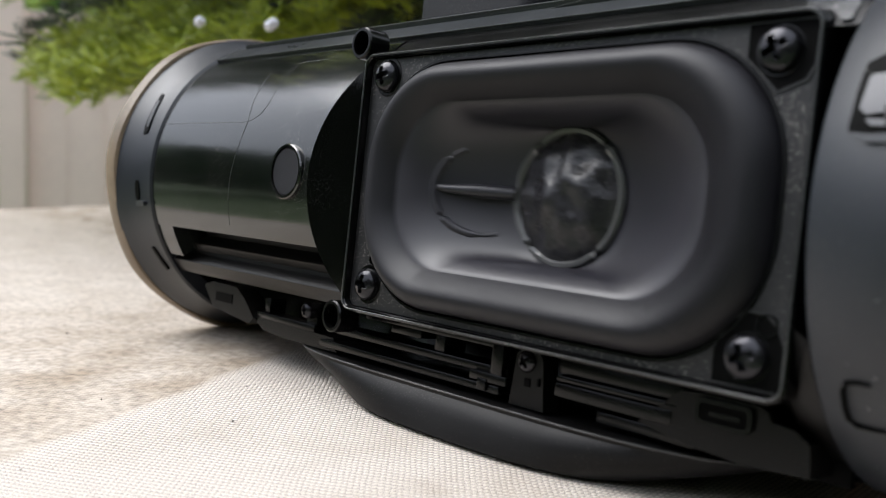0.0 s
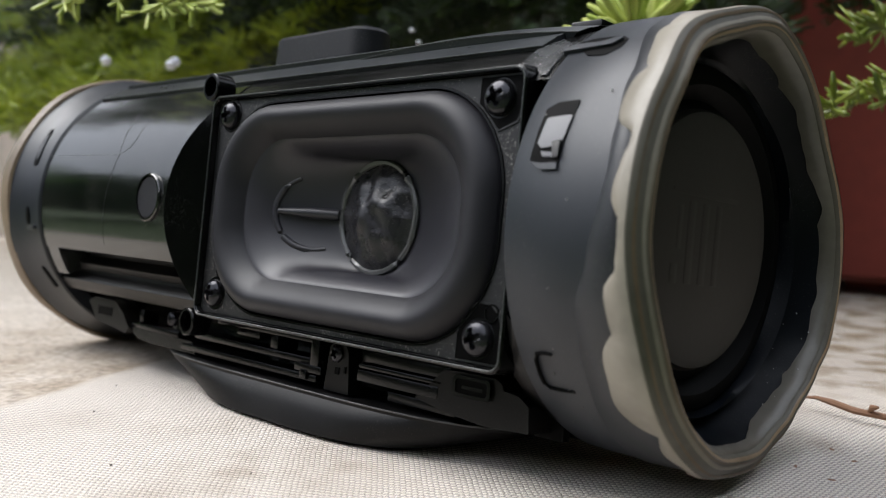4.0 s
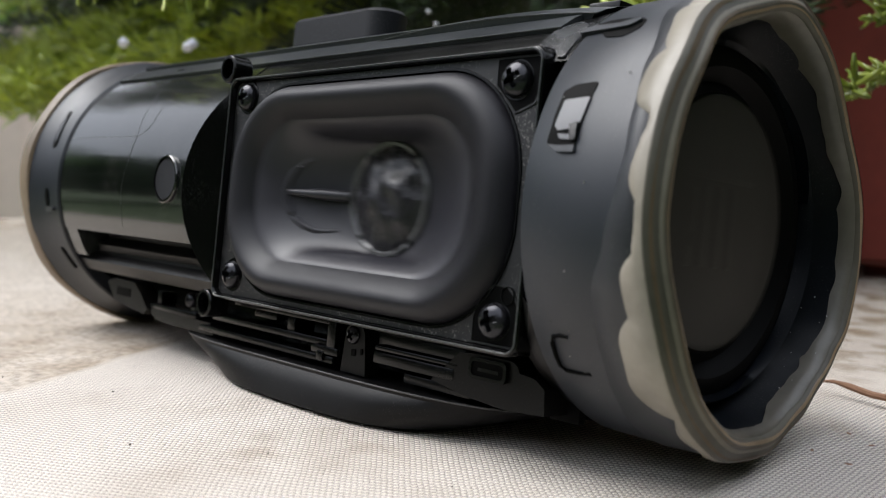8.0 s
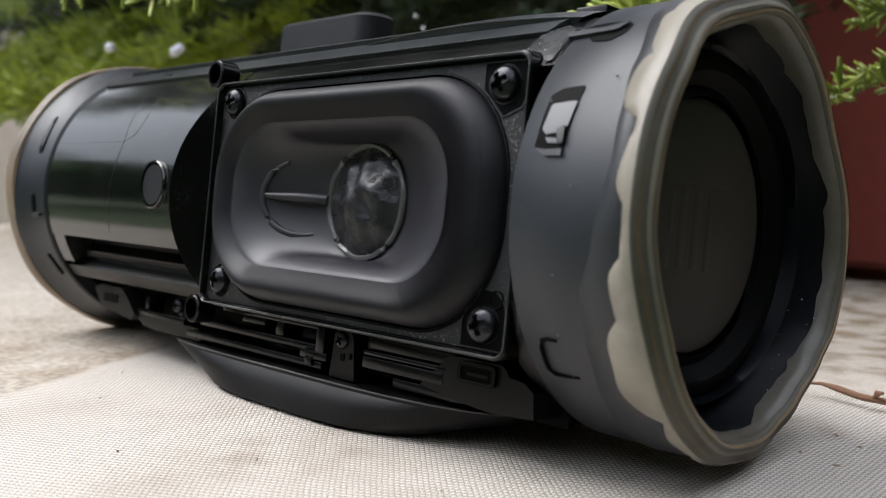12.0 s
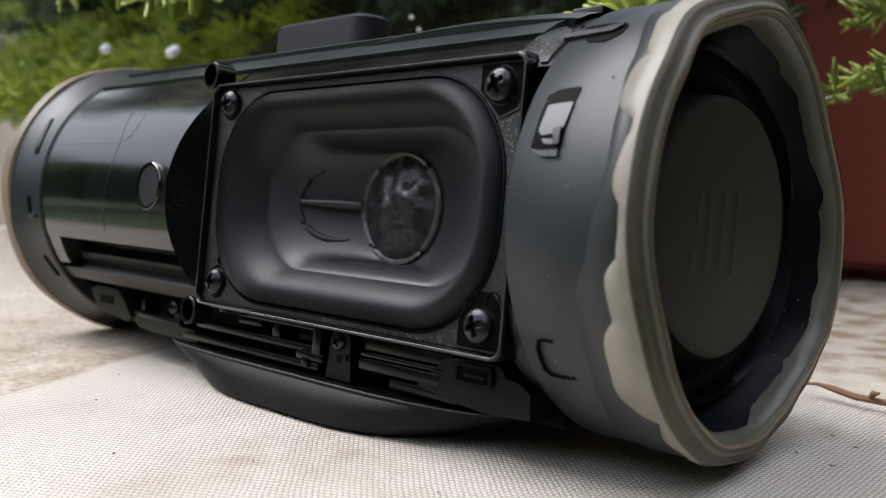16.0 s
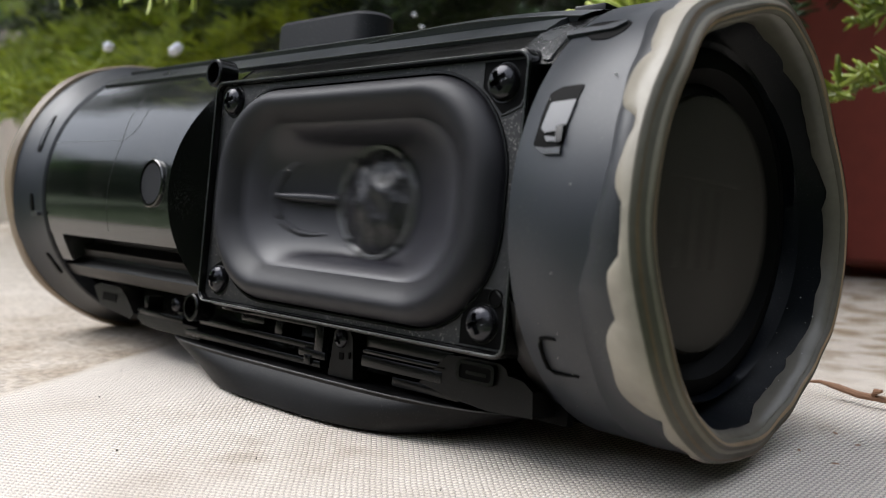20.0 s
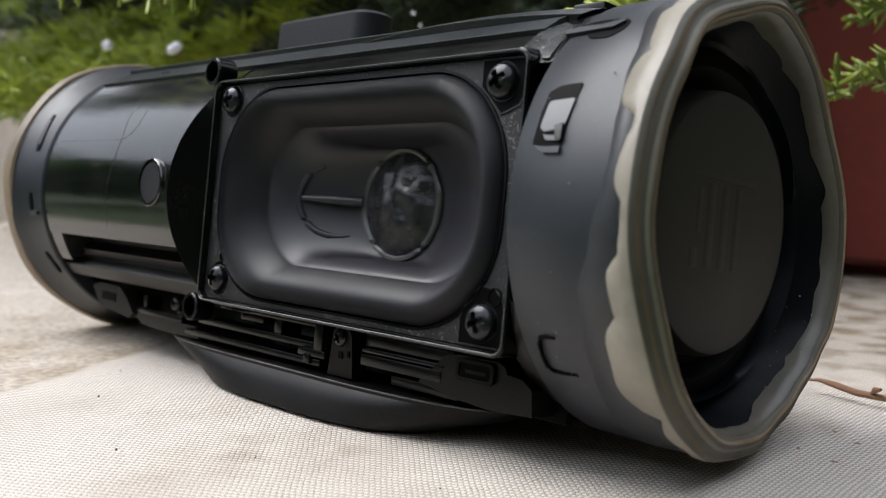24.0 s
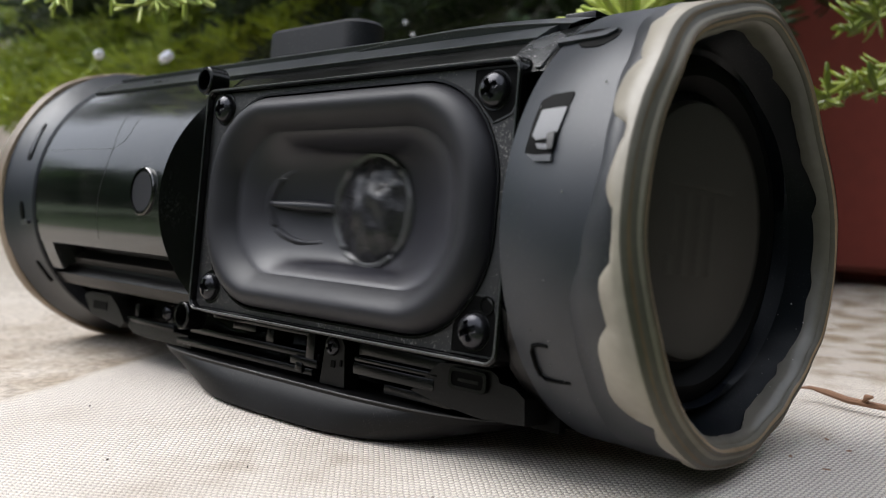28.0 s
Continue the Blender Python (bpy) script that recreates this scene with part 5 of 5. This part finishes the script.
for k, (px, py, d, tx, ty) in enumerate(((1458, 172, 0.31, 1660, 110), (1525, 40, 0.33, 1700, -30))):
    a, b = wpoint(px, py, d), wpoint(tx, ty, d + 0.01)
    branch("green_shoot", "green fir shoot with flat blunt needles", [b, a], 0.020, 0.0108, M_SHOOT, 320 + k, 3 if k == 0 else 2, 0.6, fir, 60, 2.0)

# white balls stand in for spots of bright sky between the boughs
for px, py, d in ((310, 104, 0.46), (195, 97, 0.47), (317, 99, 0.465), (735, 40, 0.48), (748, 62, 0.48)):
    bm = bmesh.new()
    bmesh.ops.create_icosphere(bm, subdivisions=2, radius=0.0027 if px < 330 else 0.0012)
    for v in bm.verts:
        v.co *= 1 + 0.25 * noise.noise(v.co * 900)
    b = part("sky_glint", bm, M_WHITE, fir, "tiny white ball added for bright sky between the boughs")
    b.location = wpoint(px, py, d)


# ------------------------------------------------------------------ litter on the cloth
def dry_twig():
    root = tagged(new("dry_twig"), "curled dry brown twig lying on the cloth", "twig")
    bm = bmesh.new()
    pts = [Vector(p) for p in ((0.0555, 0.0790, 0.0028), (0.0590, 0.0782, 0.0034), (0.0640, 0.0770, 0.0030), (0.0700, 0.0750, 0.0024), (0.0790, 0.0745, 0.0022), (0.0880, 0.0760, 0.0024))]
    tube(bm, pts, [0.0003, 0.0005, 0.0009, 0.0009, 0.0008, 0.0005], 8)
    part("stem", bm, M_TWIG, root)
    bm = bmesh.new()
    tube(bm, [Vector((0.0735, 0.0748, 0.0024)), Vector((0.0748, 0.0738, 0.0042)), Vector((0.0765, 0.0728, 0.0046))], [0.0006, 0.0008, 0.0004], 8)
    part("curl", bm, M_TWIG, root)
    return root


dry_twig()
rnd = random.Random(5)
bm = bmesh.new()
for i in range(50):
    x, y = rnd.uniform(-0.20, 0.16), rnd.uniform(-0.12, 0.12)
    if abs(y) < 0.04 and x < 0.09:
        continue
    m = Matrix.Translation((x, y, 0.0004)) @ Euler((0, 0, rnd.uniform(0, 6))).to_matrix().to_4x4() @ Matrix.Diagonal((rnd.uniform(0.00015, 0.0004), rnd.uniform(0.0001, 0.0002), 0.00025, 1))
    bmesh.ops.create_icosphere(bm, subdivisions=1, radius=1.0, matrix=m)
tagged(part("crumbs", bm, M_SOIL), "dark specks of dirt scattered on the cloth", "dirt", kind="stuff")

bm = bmesh.new()
for i in range(5):
    x, y = rnd.uniform(0.060, 0.092), rnd.uniform(0.018, 0.058)
    m = Matrix.Translation((x, y, 0.0006)) @ Euler((rnd.uniform(-0.4, 0.4), 0, rnd.uniform(0, 6))).to_matrix().to_4x4() @ Matrix.Diagonal((rnd.uniform(0.0005, 0.0012), rnd.uniform(0.0002, 0.0004), 0.0002, 1))
    bmesh.ops.create_icosphere(bm, subdivisions=1, radius=1.0, matrix=m)
tagged(part("bud_scales", bm, M_TWIG), "dry brown bud scales scattered on the cloth", "plant litter", kind="stuff")

# ------------------------------------------------------------------ motion
# the woofer's stroke, metres inward from rest, second by second
STROKE = {0: -0.0060, 0.5: -0.0046, 1: -0.0029, 1.4: 0.0030, 1.5: 0.0038, 1.8: 0.0034, 2: 0.0034, 2.5: 0.0010, 4.6: -0.0052, 5: -0.0023, 5.5: -0.0019, 6: -0.0033, 6.5: -0.0029, 7: -0.0029, 7.5: -0.0038, 8: -0.0051, 8.5: 0.0030, 9: 0.0027, 9.5: 0.0020, 10: -0.0018, 10.5: -0.0031, 11: -0.0033, 11.5: -0.0040, 12: -0.0085, 15: -0.0034, 16: 0.0033, 17: 0.0032, 18: -0.0017, 19: -0.0083, 20: -0.0047, 21: -0.0039, 24: 0.0029, 24.5: 0.0028, 24.8: -0.0029, 25: -0.0036, 25.5: -0.0030, 26: 0.0003, 26.5: -0.0086, 27: -0.0050, 27.5: -0.0031, 28: -0.0035}
# how far it swings about that at each time
SWING = {0: 0.0018, 1: 0.0012, 1.5: 0.0008, 2: 0.0008, 4.6: 0.0006, 5: 0.0052, 5.5: 0.0022, 6: 0.0018, 7: 0.0012, 8: 0.0022, 8.5: 0.0030, 9: 0.0008, 9.5: 0.0020, 10: 0.0046, 10.5: 0.0012, 11: 0.0016, 12: 0.0008, 15: 0.0013, 16: 0.0008, 17: 0.0008, 18: 0.0016, 19: 0.0008, 20: 0.0028, 21: 0.0015, 24: 0.0009, 24.5: 0.0008, 25: 0.0018, 26: 0.0028, 26.5: 0.0010, 27: 0.0023, 28: 0.0021}


def between(t, table):
    ks = sorted(table)
    for a, b in zip(ks, ks[1:]):
        if a <= t <= b:
            u = (t - a) / (b - a)
            return table[a] * (1 - u) + table[b] * u
    return table[ks[-1]]


def stroke(t):
    return max(-0.0105, min(0.0060, between(t, STROKE) + between(t, SWING) * math.sin(2 * math.pi * 10 * t)))


def motions():
    times = [k / 30 for k in range(841)]
    walk(cone, [(t, pose(0, stroke(t), 0)) for t in times])
    for k, ring in enumerate(surround):
        u = (k + 0.5) / N_RING
        walk(ring, [(t, pose(0, (stroke(t) - S_MID) * share_of(u), 0)) for t in times])
    walk(disc_r, [(t, pose(0.55 * stroke(t), 0, 0)) for t in times])
    walk(disc_l, [(t, pose(-0.55 * stroke(t), 0, 0)) for t in times])


motions()
